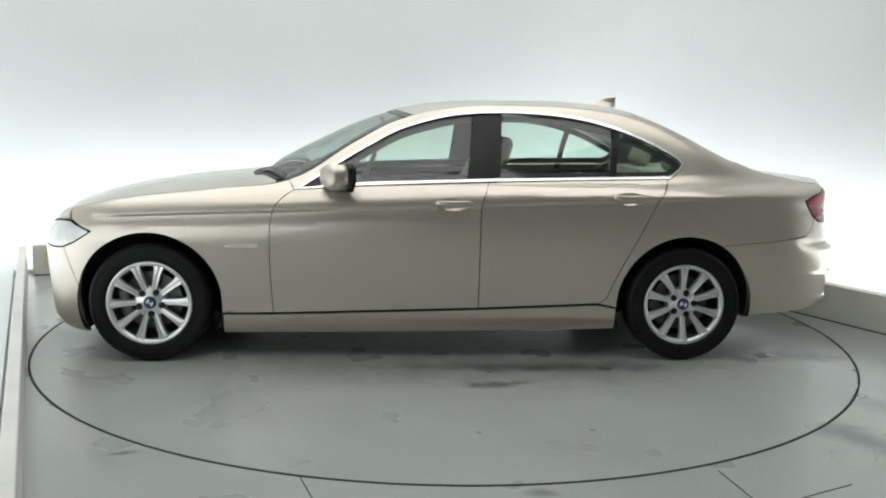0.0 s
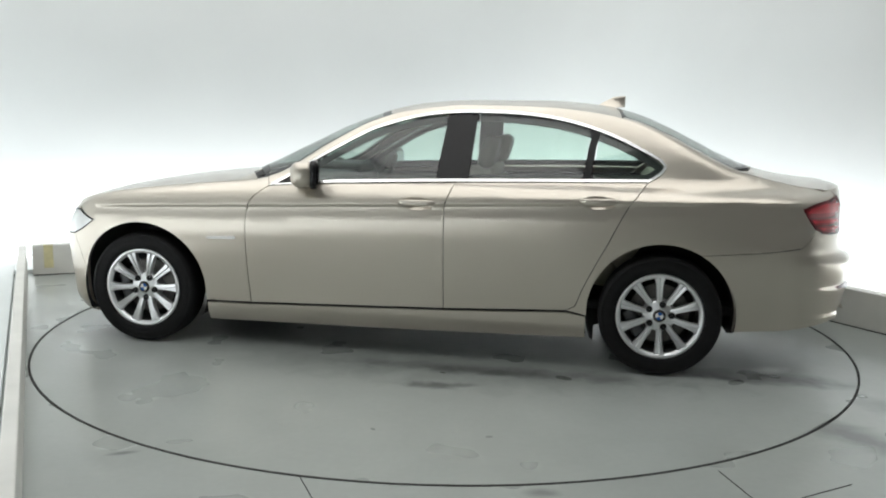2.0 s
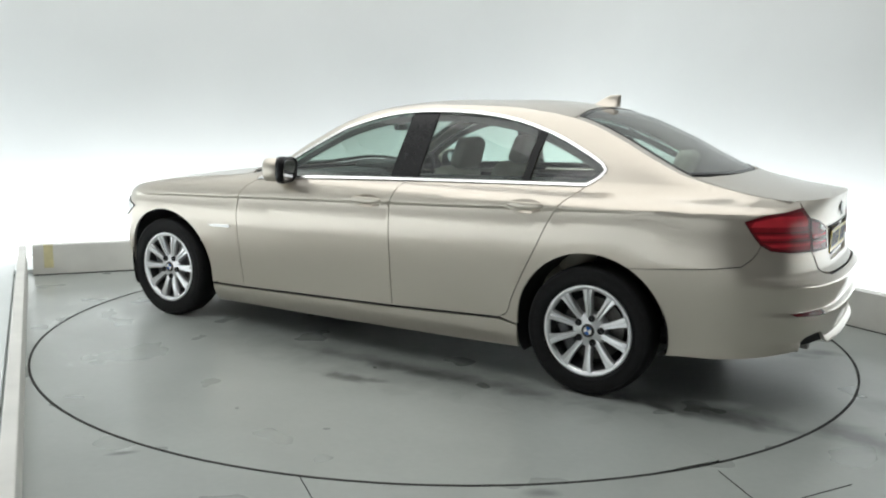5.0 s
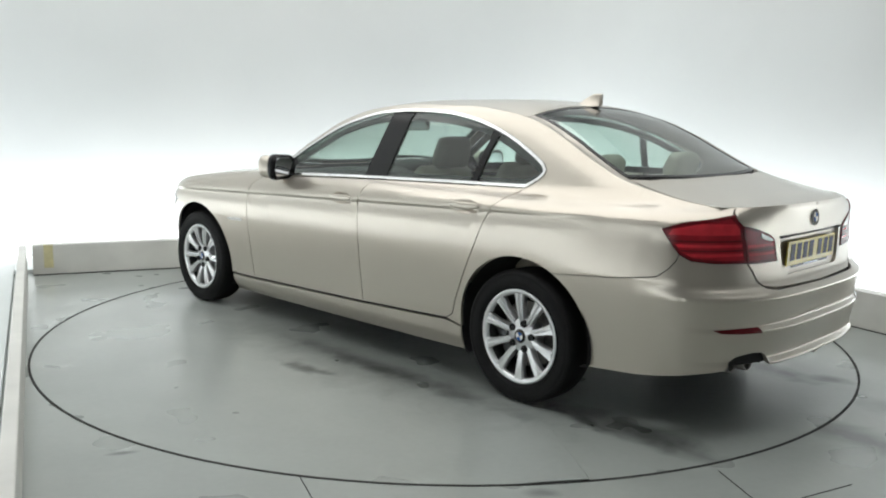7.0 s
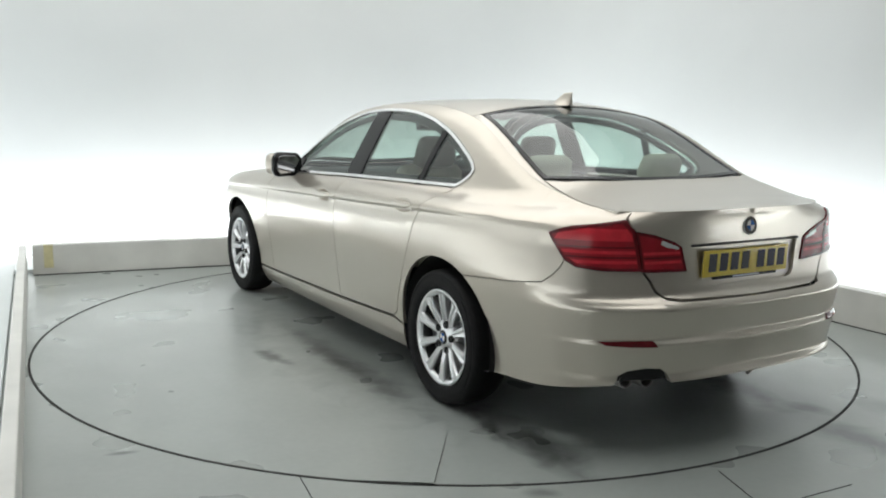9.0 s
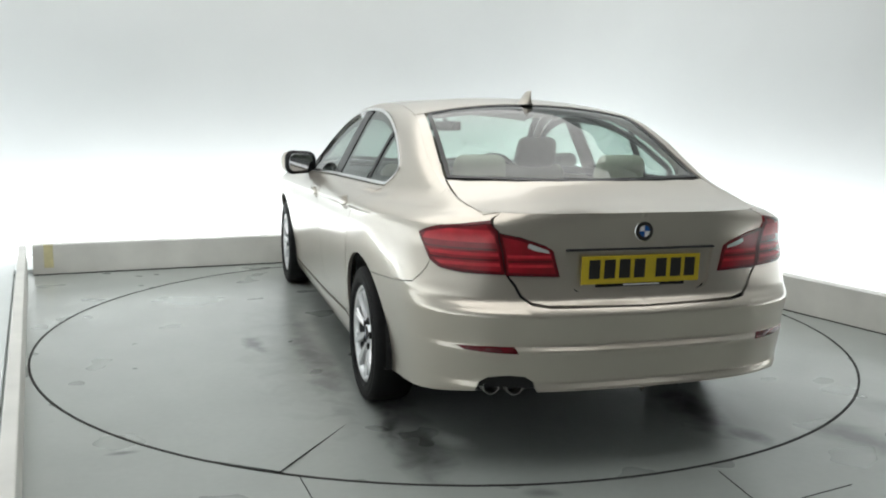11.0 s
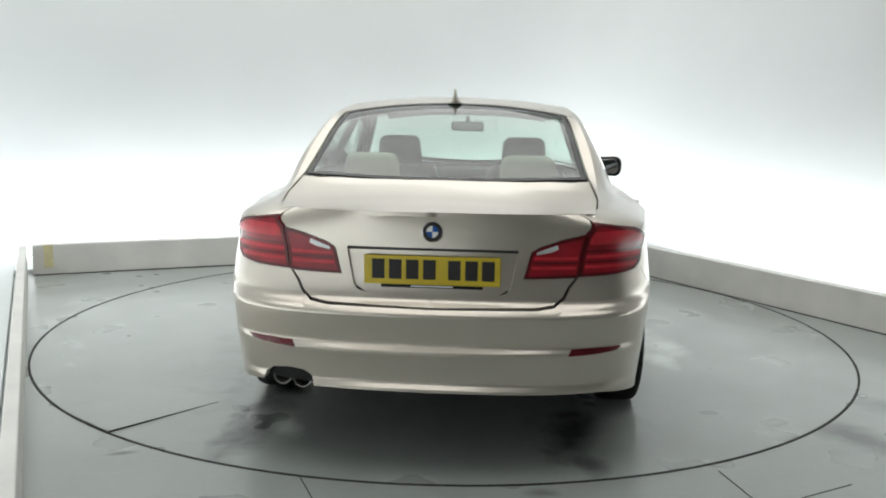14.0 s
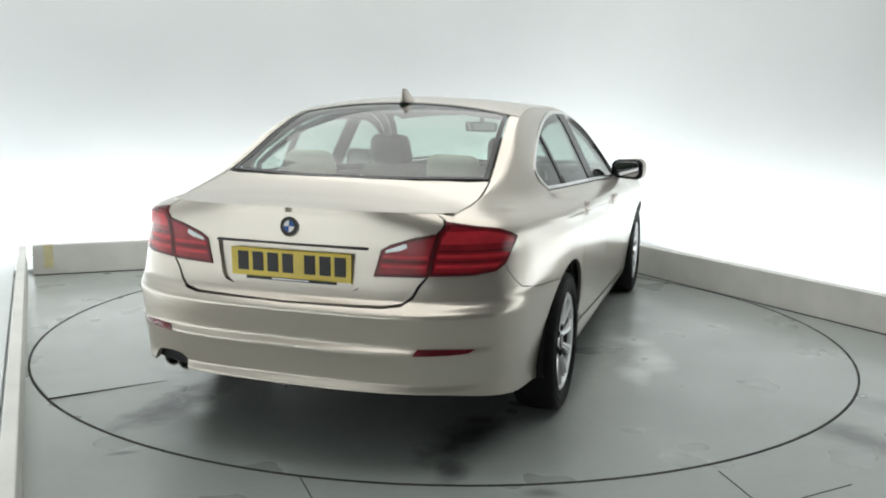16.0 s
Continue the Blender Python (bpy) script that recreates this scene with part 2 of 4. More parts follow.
def s_of_x(x, z):
    """s at the place x along the flank, also where it bends round an end."""
    for x0, n, length, sign in ((XR0, NR, REAR(z) - XR0, -1), (XF0, NF, FRONT(z) - XF0, 1)):
        q = (x - x0) / length
        if q > 0:
            q = min(float(q), 0.9999)
            return x0 + sign * ARC * math.atan2(q, (1 - q ** n) ** (1 / n))
    return x


def top(x, y):
    """Bonnet, screens, roof and boot."""
    x, y = np.asarray(x, float), np.asarray(y, float)
    e = EDGE(x)
    w = half_width(x, e)
    for x0, n, length in ((XR0, NR, REAR(e) - XR0), (XF0, NF, FRONT(e) - XF0)):
        q = np.clip((x - x0) / length, 0, 1)
        w = w * (1 - q ** n) ** (1 / n)
    w = np.maximum(w, np.where(x < 0, 0.30, 0.02))
    q = np.clip(np.abs(y) / w, 0, 1)
    return np.stack([x, y, e + CROWN(x) * (1 - q ** 2.2)], -1)
# ---- mesh helpers ----
def part(name, bm, mat, parent, label="", smooth=False, m=None):
    """Links a bmesh as one mesh object under a thing or a part."""
    me = bpy.data.meshes.new(name)
    bm.to_mesh(me)
    bm.free()
    me.materials.append(mat)
    if smooth:
        me.polygons.foreach_set("use_smooth", [True] * len(me.polygons))
    ob = new(name, me)
    ob.parent = parent
    if m is not None:
        ob.matrix_local = m
    return tagged(ob, label)


def share(name, src, parent, m, label=""):
    """Another object on the same mesh."""
    ob = new(name, src.data)
    ob.parent = parent
    ob.matrix_local = m
    return tagged(ob, label)


def rbox(sx, sy, sz, r=0.02, seg=3, at=(0, 0, 0), bm=None, taper=1.0, turn=None):
    """A box with rounded edges; its top is scaled by taper."""
    bm = bm or bmesh.new()
    old = set(bm.verts)
    made = bmesh.ops.create_cube(bm, size=1)["verts"]
    for v in made:
        k = taper if v.co.z > 0 else 1
        v.co = Vector((v.co.x * sx * k, v.co.y * sy * k, v.co.z * sz))
    edges = list({e for v in made for e in v.link_edges})
    bmesh.ops.bevel(bm, geom=edges, offset=r, segments=seg, profile=0.5, affect="EDGES", clamp_overlap=True)
    mm = Matrix.Translation(at) @ (turn or Matrix())
    for v in bm.verts:
        if v not in old:
            v.co = mm @ v.co
    return bm


def rplate(w, h, t, r, lean=0.0, n=6):
    """A plate in the yz plane with round corners, t thick; lean narrows its height towards +y."""
    bm = bmesh.new()
    ring = []
    for cy, cz, a0 in ((w / 2 - r, h / 2 - r, 0), (-w / 2 + r, h / 2 - r, 90), (-w / 2 + r, -h / 2 + r, 180), (w / 2 - r, -h / 2 + r, 270)):
        for k in range(n + 1):
            a = radians(a0 + 90 * k / n)
            y, z = cy + r * math.cos(a), cz + r * math.sin(a)
            ring.append((y, z * (1 - lean * (y / w + 0.5))))
    loops = [[bm.verts.new((x, y * s, z * s)) for y, z in ring] for x, s in ((t / 2, 0.97), (0, 1.0), (-t / 2, 0.97))]
    for p, q in zip(loops, loops[1:]):
        for i in range(len(ring)):
            bm.faces.new((p[i], p[(i + 1) % len(ring)], q[(i + 1) % len(ring)], q[i]))
    bm.faces.new(loops[0]), bm.faces.new(loops[-1])
    bmesh.ops.recalc_face_normals(bm, faces=bm.faces)
    return bm


def revolve(profile, n=64, arc=2 * math.pi):
    """A body turned round the y axis from (radius, y) pairs."""
    bm = bmesh.new()
    rings = []
    for i in range(n):
        a = arc * i / n
        rings.append([bm.verts.new((r * math.cos(a), y, r * math.sin(a))) for r, y in profile])
    for i in range(n):
        p, q = rings[i], rings[(i + 1) % n]
        for j in range(len(profile) - 1):
            bm.faces.new((p[j], p[j + 1], q[j + 1], q[j]))
    bmesh.ops.recalc_face_normals(bm, faces=bm.faces)
    return bm


def inside(pts, poly):
    x, y = pts[:, 0][:, None], pts[:, 1][:, None]
    a, b = poly, np.roll(poly, -1, 0)
    cross = ((a[:, 1] > y) != (b[:, 1] > y)) & (x < (b[:, 0] - a[:, 0]) * (y - a[:, 1]) / np.where(b[:, 1] == a[:, 1], 1e-12, b[:, 1] - a[:, 1]) + a[:, 0])
    return cross.sum(1) % 2 == 1


def resample(poly, step):
    out = []
    for a, b in zip(poly, np.roll(poly, -1, 0)):
        k = max(1, int(np.ceil(np.linalg.norm(b - a) / step)))
        out += [a + (b - a) * i / k for i in range(k)]
    return np.array(out)


def inset(poly, d):
    """The outline moved inwards by d."""
    p = np.array(poly, float)
    area = 0.5 * np.sum(p[:, 0] * np.roll(p[:, 1], -1) - np.roll(p[:, 0], -1) * p[:, 1])
    e = np.roll(p, -1, 0) - p
    n = np.stack([-e[:, 1], e[:, 0]], -1) / (np.linalg.norm(e, axis=1)[:, None] + 1e-9) * np.sign(area)
    k = n + np.roll(n, 1, 0)
    k = k / np.maximum(np.sum(k * k, 1)[:, None] / 2, 0.35)
    return p + k * d


def side_at(off=0.0, sign=1):
    """The flank's surface and normal, moved outwards by off; sign -1 is the other flank."""
    def f(p):
        s, z = p[:, 0], p[:, 1]
        h = 1e-3
        q = side(s, z)
        n = np.cross(side(s, z + h) - side(s, z - h), side(s + h, z) - side(s - h, z))
        n /= np.linalg.norm(n, axis=1)[:, None] + 1e-12
        q = q + n * off
        flip = np.array([1, sign, 1])
        return q * flip, n * flip
    return f


def top_at(off=0.0):
    def f(p):
        x, y = p[:, 0], p[:, 1]
        h = 1e-3
        q = top(x, y)
        n = np.cross(top(x + h, y) - top(x - h, y), top(x, y + h) - top(x, y - h))
        n /= np.linalg.norm(n, axis=1)[:, None] + 1e-12
        return q + n * off, n
    return f


def panel(poly, fmap, step=0.045, depth=0.018, holes=(), lines=None):
    """A piece of skin with the outline poly, and a rim of that depth turned inwards."""
    from mathutils.geometry import delaunay_2d_cdt
    loops = [resample(np.array(q, float), step) for q in (poly, *holes)]
    rim = np.concatenate(loops)
    lo, hi = rim.min(0), rim.max(0)
    gx, gy = np.meshgrid(np.arange(lo[0] + step / 2, hi[0], step), np.arange(lo[1] + step / 2, hi[1], step))
    g = np.stack([gx.ravel(), gy.ravel()], -1)
    if len(g):
        g = g[inside(g, loops[0])]
        for q in loops[1:]:
            g = g[~inside(g, q)] if len(g) else g
    if lines is not None:
        # rows of points along the folds, in place of the plain grid there
        q = lines[inside(lines, loops[0])]
        for h in loops[1:]:
            q = q[~inside(q, h)]
        if len(q):
            near = np.array([np.min(np.abs(q[:, 0] - p[0]) / step + np.abs(q[:, 1] - p[1]) / (0.5 * step)) for p in g]) if len(g) else np.zeros(0)
            g = np.concatenate([g[near > 1.2], q]) if len(g) else q
            q_clear = np.min(np.linalg.norm(g[:, None] - rim[None], axis=2), axis=1) > 0.006
            g = g[q_clear]
            step = min(step, 0.016)
    if len(g):
        g = g[np.min(np.linalg.norm(g[:, None] - rim[None], axis=2), axis=1) > 0.45 * step]
    pts = np.concatenate([rim, g]) if len(g) else rim
    edges, k = [], 0
    for q in loops:
        edges += [(k + i, k + (i + 1) % len(q)) for i in range(len(q))]
        k += len(q)
    vs, _, fs, *_ = delaunay_2d_cdt([Vector(p) for p in pts], edges, [], 0, 1e-6)
    p2 = np.array([tuple(v) for v in vs])
    tri = np.array([f for f in fs if len(f) == 3])
    c = p2[tri].mean(1)
    keep = inside(c, loops[0])
    for q in loops[1:]:
        keep &= ~inside(c, q)
    tri = tri[keep]
    P, N = fmap(p2)
    fn = np.cross(P[tri[:, 1]] - P[tri[:, 0]], P[tri[:, 2]] - P[tri[:, 0]])
    bad = np.sum(fn * N[tri[:, 0]], 1) < 0
    tri[bad] = tri[bad][:, ::-1]
    verts, faces, normals = [P], [tuple(t) for t in tri], [N]
    base = len(P)
    if depth:
        for q in loops:
            a, n = fmap(q)
            verts += [a, a - n * depth]
            normals += [a * 0, a * 0]
            k = len(q)
            faces += [(base + i, base + (i + 1) % k, base + k + (i + 1) % k, base + k + i) for i in range(k)]
            base += 2 * k
    return np.concatenate(verts), faces, np.concatenate(normals)


def skin(name, pieces, mat, parent, label=""):
    """One object out of pieces of skin, shaded by the true curvature."""
    verts, faces, normals, k = [], [], [], 0
    for v, f, n in pieces:
        verts.append(v)
        normals.append(n)
        faces += [tuple(int(i) + k for i in t) for t in f]
        k += len(v)
    me = bpy.data.meshes.new(name)
    me.from_pydata(np.concatenate(verts).tolist(), [], faces)
    me.polygons.foreach_set("use_smooth", [True] * len(me.polygons))
    me.update()
    me.normals_split_custom_set_from_vertices(np.concatenate(normals).tolist())
    me.materials.append(mat)
    ob = new(name, me)
    ob.parent = parent
    return tagged(ob, label)


CREASE = np.array([(x, c - 0.0385 * x) for c in (0.815, 0.832, 0.842, 0.850, 0.8575, 0.863, 0.870, 0.880, 0.895, 0.915, 0.94) for x in np.arange(-2.35, 1.9, 0.035)]
                  + [(x, z) for z in (0.968, 0.980, 0.990, 0.999, 1.008, 1.018) for x in np.arange(-1.45, 0.8, 0.035)])
FOLDS = np.array([(s_, z) for z in (0.643, 0.652, 0.665) for s_ in np.arange(XR0 - ARC * math.pi / 2 + 0.50, -1.9, 0.022)] + [(s_, z) for z in (0.300, 0.318, 0.331, 0.343, 0.355, 0.366, 0.38, 0.47, 0.485, 0.494, 0.503, 0.512, 0.525, 0.60, 0.62, 0.635) for s_ in np.arange(XR0 - ARC * math.pi / 2 + 0.012, -1.9, 0.022)])


# ---- the room ----
def side_frame(angle, off, along, z=0.0):
    """A pose on one side of the square stand: x points outwards, y along the side."""
    n = Vector((math.cos(radians(angle)), math.sin(radians(angle)), 0))
    return Matrix.Translation(n * off + Vector((-n.y, n.x, 0)) * along + Vector((0, 0, z))) @ pose(0, 0, 0, 0, 0, angle)


def kerb(number, angle, off, a, b, height=0.252, thick=0.10):
    bm = rbox(thick, b - a, height, 0.006, 2, (thick / 2, (a + b) / 2, height / 2))
    ob = part("kerb_%d" % number, bm, KERB_PAINT, None)
    ob.matrix_world = side_frame(angle, off, 0)
    return tagged(ob, "low off-white painted kerb round the turntable floor", "kerb", kind="structure")


SIDES = ((113.15, 2.59), (30.0, 2.470), (205.4, 2.472))


def room():
    # white wall with rounded corners round the stand, from the left side past the back to the right
    u, v = Vector((math.cos(radians(26)), math.sin(radians(26)))), Vector((-math.sin(radians(26)), math.cos(radians(26))))
    half, far, near, r = 3.45, 3.55, -8.0, 1.1
    plan = [(-half, near), (-half, far - r)] + [(-half + r - r * math.cos(a), far - r + r * math.sin(a)) for a in np.linspace(0.1, 1.47, 12)]
    plan += [(-half + r, far), (half - r, far)] + [(half - r + r * math.sin(a), far - r + r * math.cos(a)) for a in np.linspace(0.1, 1.47, 12)]
    plan += [(half, far - r), (half, near), (-half, near)]

    def wall(name, pts, label, paint=None):
        bm = bmesh.new()
        rows = []
        for i, (p, q) in enumerate(pts):
            d = Vector(pts[min(i + 1, len(pts) - 1)]) - Vector(pts[max(i - 1, 0)])
            n = Vector((-d.y, d.x)).normalized() * 0.12
            ring = []
            for w, z in ((0, -0.03), (0, 4.6), (1, 4.6), (1, -0.03)):
                c = u * (p + n.x * w) + v * (q + n.y * w)
                ring.append(bm.verts.new((c.x, c.y, z)))
            rows.append(ring)
        for a, b in zip(rows, rows[1:]):
            for k in range(4):
                bm.faces.new((a[k], a[(k + 1) % 4], b[(k + 1) % 4], b[k]))
        bm.faces.new(rows[0]), bm.faces.new(rows[-1])
        bmesh.ops.recalc_face_normals(bm, faces=bm.faces)
        return tagged(part(name, bm, paint or WALL_PAINT, None), label, "wall", kind="structure")

    wall("wall_cyclorama", plan[:-1], "smooth white painted studio wall with rounded corners")
    # unseen closing wall, added in grey so the car mirrors a darker room
    wall("wall_back", [(half + 0.12, near), (-half - 0.12, near)], "plain grey wall added behind the camera, out of view", DARK_WALL)
    for i, p in enumerate(bpy.data.objects["wall_cyclorama"].data.polygons):
        p.use_smooth = abs(p.normal.z) < 0.5
    bm = bmesh.new()
    bmesh.ops.create_cube(bm, size=1)
    bmesh.ops.scale(bm, vec=(8, 13, 0.1), verts=bm.verts)
    ceiling = part("ceiling", bm, WALL_PAINT, None, m=side_frame(116, -2.2, 0, 4.65) @ pose(0, 0, 0, 0, 0, -90))
    tagged(ceiling, "plain white studio ceiling", "ceiling", kind="structure")

    # floor with a round opening for the turntable
    n, r0 = 128, 2.462
    bm = bmesh.new()
    ring, rim, low = [], [], []
    for i in range(n):
        a = 2 * math.pi * i / n
        c, s = math.cos(a), math.sin(a)
        k = 9.0 / max(abs(c), abs(s))
        rim.append(bm.verts.new((r0 * c, r0 * s, 0)))
        ring.append(bm.verts.new((k * c, k * s, 0)))
        low.append(bm.verts.new((r0 * c, r0 * s, -0.06)))
    for i in range(n):
        j = (i + 1) % n
        bm.faces.new((rim[i], ring[i], ring[j], rim[j]))
        bm.faces.new((low[i], rim[i], rim[j], low[j]))
    bm.faces.new(low)
    tagged(part("floor", bm, SLAB_FLOOR, None), "worn grey-green painted floor round the turntable", "floor", kind="structure")
    kerb_back = kerb(1, *SIDES[0], -2.55, 2.535)
    part("kerb_stain", rbox(0.004, 0.07, 0.19, 0.0015, 1, (-0.001, 2.415, 0.155)), KERB_SCUFF, kerb_back, "yellowed patch at the kerb's end")
    kerb_right = kerb(2, *SIDES[1], -5.5, 2.62)
    # low dark strips along the foot of the back and right kerbs
    part("foot_strip", rbox(0.004, 5.06, 0.009, 0.001, 1, (-0.002, 0, 0.0045)), GROOVE, kerb_back, "thin dark strip along the kerb's foot")
    part("foot_strip", rbox(0.004, 8.1, 0.007, 0.001, 1, (-0.002, -1.45, 0.0035)), GROOVE, kerb_right, "thin dark strip along the kerb's foot")
    kerb(3, *SIDES[2], -2.69, 6.5, 0.256, 0.055)
    # lit strip of white floor between the kerbs and the wall
    for i, ((angle, off), a, b) in enumerate(zip(SIDES, (-3.4, -5.5, -3.3), (3.4, 3.4, 6.5))):
        bm = bmesh.new()
        bmesh.ops.create_cube(bm, size=1)
        bmesh.ops.scale(bm, vec=(1.0, b - a, 0.03), verts=bm.verts)
        ob = part("floor_trough_%d" % (i + 1), bm, WALL_PAINT, None, m=side_frame(angle, off + 0.10 + 0.5, (a + b) / 2, 0.02 + 0.004 * i))
        tagged(ob, "white painted floor of the light trough behind the kerb", "floor", kind="structure")


room()


def trough_lights():
    """Upward light strips hidden behind the kerbs, which wash the foot of the wall."""
    for (angle, off), a, b in zip(SIDES, (-3.1, -5.5, -3.1), (3.1, 3.1, 6.0)):
        m = side_frame(angle, off + 0.62, (a + b) / 2, 0.10) @ pose(0, 0, 0, 0, 0, 0)
        area_lamp("trough_light", 0.10, b - a, TROUGH_POWER * (b - a), Matrix.Translation(m.translation) @ (Matrix.Rotation(radians(angle), 4, "Z") @ pose(0, 0, 0, 0, 180 + 48, 0)), (0.97, 0.99, 1.0))


trough_lights()


# ---- the turntable ----
def build_turntable():
    t = tagged(new("turntable"), "round grey-green painted turntable set flush in the floor", "turntable")
    n, r = 128, 2.452
    bm = bmesh.new()
    up = [bm.verts.new((r * math.cos(2 * math.pi * i / n), r * math.sin(2 * math.pi * i / n), 0)) for i in range(n)]
    dn = [bm.verts.new((v.co.x, v.co.y, -0.05)) for v in up]
    bm.faces.new(up)
    for i in range(n):
        bm.faces.new((dn[i], dn[(i + 1) % n], up[(i + 1) % n], up[i]))
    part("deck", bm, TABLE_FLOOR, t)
    rim = revolve([(r - 0.002, -0.03), (r - 0.002, 0.0025), (r + 0.0105, 0.0025), (r + 0.0105, -0.03)], 128)
    bmesh.ops.rotate(rim, verts=rim.verts, matrix=Matrix.Rotation(math.pi / 2, 3, "X"))
    part("rim_gap", rim, GROOVE, t, "dark rubber seal in the gap round the edge")
    # a deck plate that stands a little proud: dark riser on one side, a gentle fall on the other
    m = pose(-1.88, 1.135, 0, 0, 0, -36.6)
    bm = bmesh.new()
    a, b, c, d = (bm.verts.new(v) for v in ((-0.26, 0, 0), (0.30, 0, 0), (0.30, 0, 0.0015), (-0.26, 0, 0.009)))
    bm.faces.new((a, b, c, d))
    part("riser", bm, GROOVE, t, "dark edge of a deck plate that stands proud", m=m)
    bm = bmesh.new()
    rows = [[bm.verts.new((x, y, z)) for y, z in ((0.0005, h), (0.12, h * 0.72), (0.45, -0.001))] for x, h in ((-0.26, 0.009), (0.02, 0.0055), (0.30, 0.0015))]
    for p, q in zip(rows, rows[1:]):
        for k in range(2):
            bm.faces.new((p[k], q[k], q[k + 1], p[k + 1]))
    ramp = part("raised_plate", bm, TABLE_FLOOR, t, smooth=True)
    ramp.data.transform(m)
    return t


turntable = build_turntable()

# joints in the fixed floor outside the turntable
for j, (x, y, length, turn) in enumerate(((-0.45, -2.62, 0.46, -67.5), (1.13, -2.44, 0.34, -78.6), (1.45, -2.44, 0.28, 28))):
    bm = bmesh.new()
    bmesh.ops.create_cube(bm, size=1)
    bmesh.ops.scale(bm, vec=(length, 0.0028, 0.004), verts=bm.verts)
    tagged(part("floor_joint_%d" % (j + 1), bm, GROOVE, None, m=pose(x, y, 0.0005, 0, 0, turn)), "thin dark joint in the painted floor", "joint", kind="structure")
# ---- the car ----
S_REAR, S_FRONT = XR0 - ARC * math.pi / 2, XF0 + ARC * math.pi / 2
GAP = 0.0023


def X(x, z):
    return (float(s_of_x(x, z)), z)


def Y(y, z, back=True):
    return (float(s_of_y(y, z, back)), z)


def edge_at(s):
    """Where the flank ends at the top: (s, z)."""
    z = 0.9
    for _ in range(30):
        z = 0.5 * z + 0.5 * float(EDGE(side(np.array([s]), np.array([z]))[0, 0]))
    return (s, z - 0.001)


def edge_line(s0, s1, step=0.04):
    k = max(2, int(abs(s1 - s0) / step) + 1)
    return [edge_at(s) for s in np.linspace(s0, s1, k)]


def plan_line(s0, s1, step=0.04):
    """The same line seen from above: (x, y)."""
    return [tuple(side(np.array([s]), np.array([z]))[0, :2]) for s, z in edge_line(s0, s1, step)]


def arch(cx, a0, a1, r=0.385, cz=0.33, n=28):
    return [(float(s_of_x(cx + r * math.cos(a), cz)), cz + r * math.sin(a)) for a in np.linspace(radians(a0), radians(a1), n)]


def spline(pts, step=0.03):
    p = np.array(pts, float)
    d = np.concatenate([[0], np.cumsum(np.linalg.norm(np.diff(p, axis=0), axis=1))])
    out = []
    for i in range(len(p) - 1):
        a, b, c, e = p[max(i - 1, 0)], p[i], p[i + 1], p[min(i + 2, len(p) - 1)]
        k = max(1, int((d[i + 1] - d[i]) / step))
        for j in range(k):
            t = j / k
            out.append(0.5 * (2 * b + (c - a) * t + (2 * a - 5 * b + 4 * c - e) * t * t + (3 * b - a - 3 * c + e) * t ** 3))
    out.append(p[-1])
    return [tuple(q) for q in out]


DOOR_FRONT = spline([(0.820, 0.270), (0.830, 0.45), (0.834, 0.60), (0.828, 0.76), (0.805, 0.86), (0.75, 0.92), (0.702, 0.952)])
DOOR_MID = [(-0.313, 0.301), (-0.313, 0.62), (-0.315, 0.88), (-0.360, 1.000)]
DOOR_REAR = spline([(-0.99, 0.330), (-1.035, 0.355), (-1.071, 0.45), (-1.127, 0.57), (-1.195, 0.706), (-1.294, 0.904), (-1.395, 1.026)])
DLO_TOP = spline([(0.702, 0.952), (0.581, 1.030), (0.461, 1.108), (0.308, 1.199), (0.153, 1.282), (-0.005, 1.335), (-0.165, 1.372), (-0.33, 1.388), (-0.488, 1.392), (-0.65, 1.388), (-0.811, 1.374), (-0.972, 1.346), (-1.131, 1.301),
                  (-1.25, 1.255), (-1.345, 1.210), (-1.41, 1.177), (-1.460, 1.147), (-1.486, 1.118), (-1.484, 1.096), (-1.463, 1.070), (-1.430, 1.046), (-1.398, 1.028)])
BELT = [(-1.398, 1.028), (-0.9, 1.018), (-0.360, 1.003), (0.327, 0.976), (0.702, 0.952)]
DLO = DLO_TOP[:-1] + BELT[:-1]
TAIL_TOP = [(-2.335, 0.916), (-2.400, 0.933), (-2.470, 0.948), (-2.588, 0.959), Y(0.604, 0.972)]
TAIL_BOT = [Y(0.553, 0.775), (-2.655, 0.779), (-2.525, 0.790), (-2.455, 0.815), (-2.405, 0.852), (-2.355, 0.896)]
TAIL_MID = [Y(0.602, 0.976), Y(0.584, 0.938), Y(0.557, 0.775)]
INNER_LIGHT = [Y(0.579, 0.932), Y(0.50, 0.916), Y(0.41, 0.886), Y(0.376, 0.866), Y(0.350, 0.767), Y(0.5535, 0.773)]


def both(poly, off=0.0, **kw):
    """The same piece on both flanks."""
    return [panel(poly, side_at(off, 1), **kw), panel(poly, side_at(off, -1), **kw)]


car = tagged(new("car"), "champagne metallic four-door saloon car standing on the turntable", "car")


LOW = curve([-2.6, -2.45, -2.38, -2.25, -2.1, -1.9, -1.1, 1.1, 1.85, 2.15, 2.4], [0.331, 0.326, 0.312, 0.288, 0.268, 0.255, 0.176, 0.142, 0.138, 0.18, 0.20])


def low_at(s):
    """The lower edge of the body at s."""
    z = 0.25
    for _ in range(20):
        z = 0.5 * z + 0.5 * float(LOW(side(np.array([s]), np.array([z]))[0, 0]))
    return (s, z)


def low_line(s0, s1, step=0.05):
    k = max(2, int(abs(s1 - s0) / step) + 1)
    return [low_at(s) for s in np.linspace(s0, s1, k)]


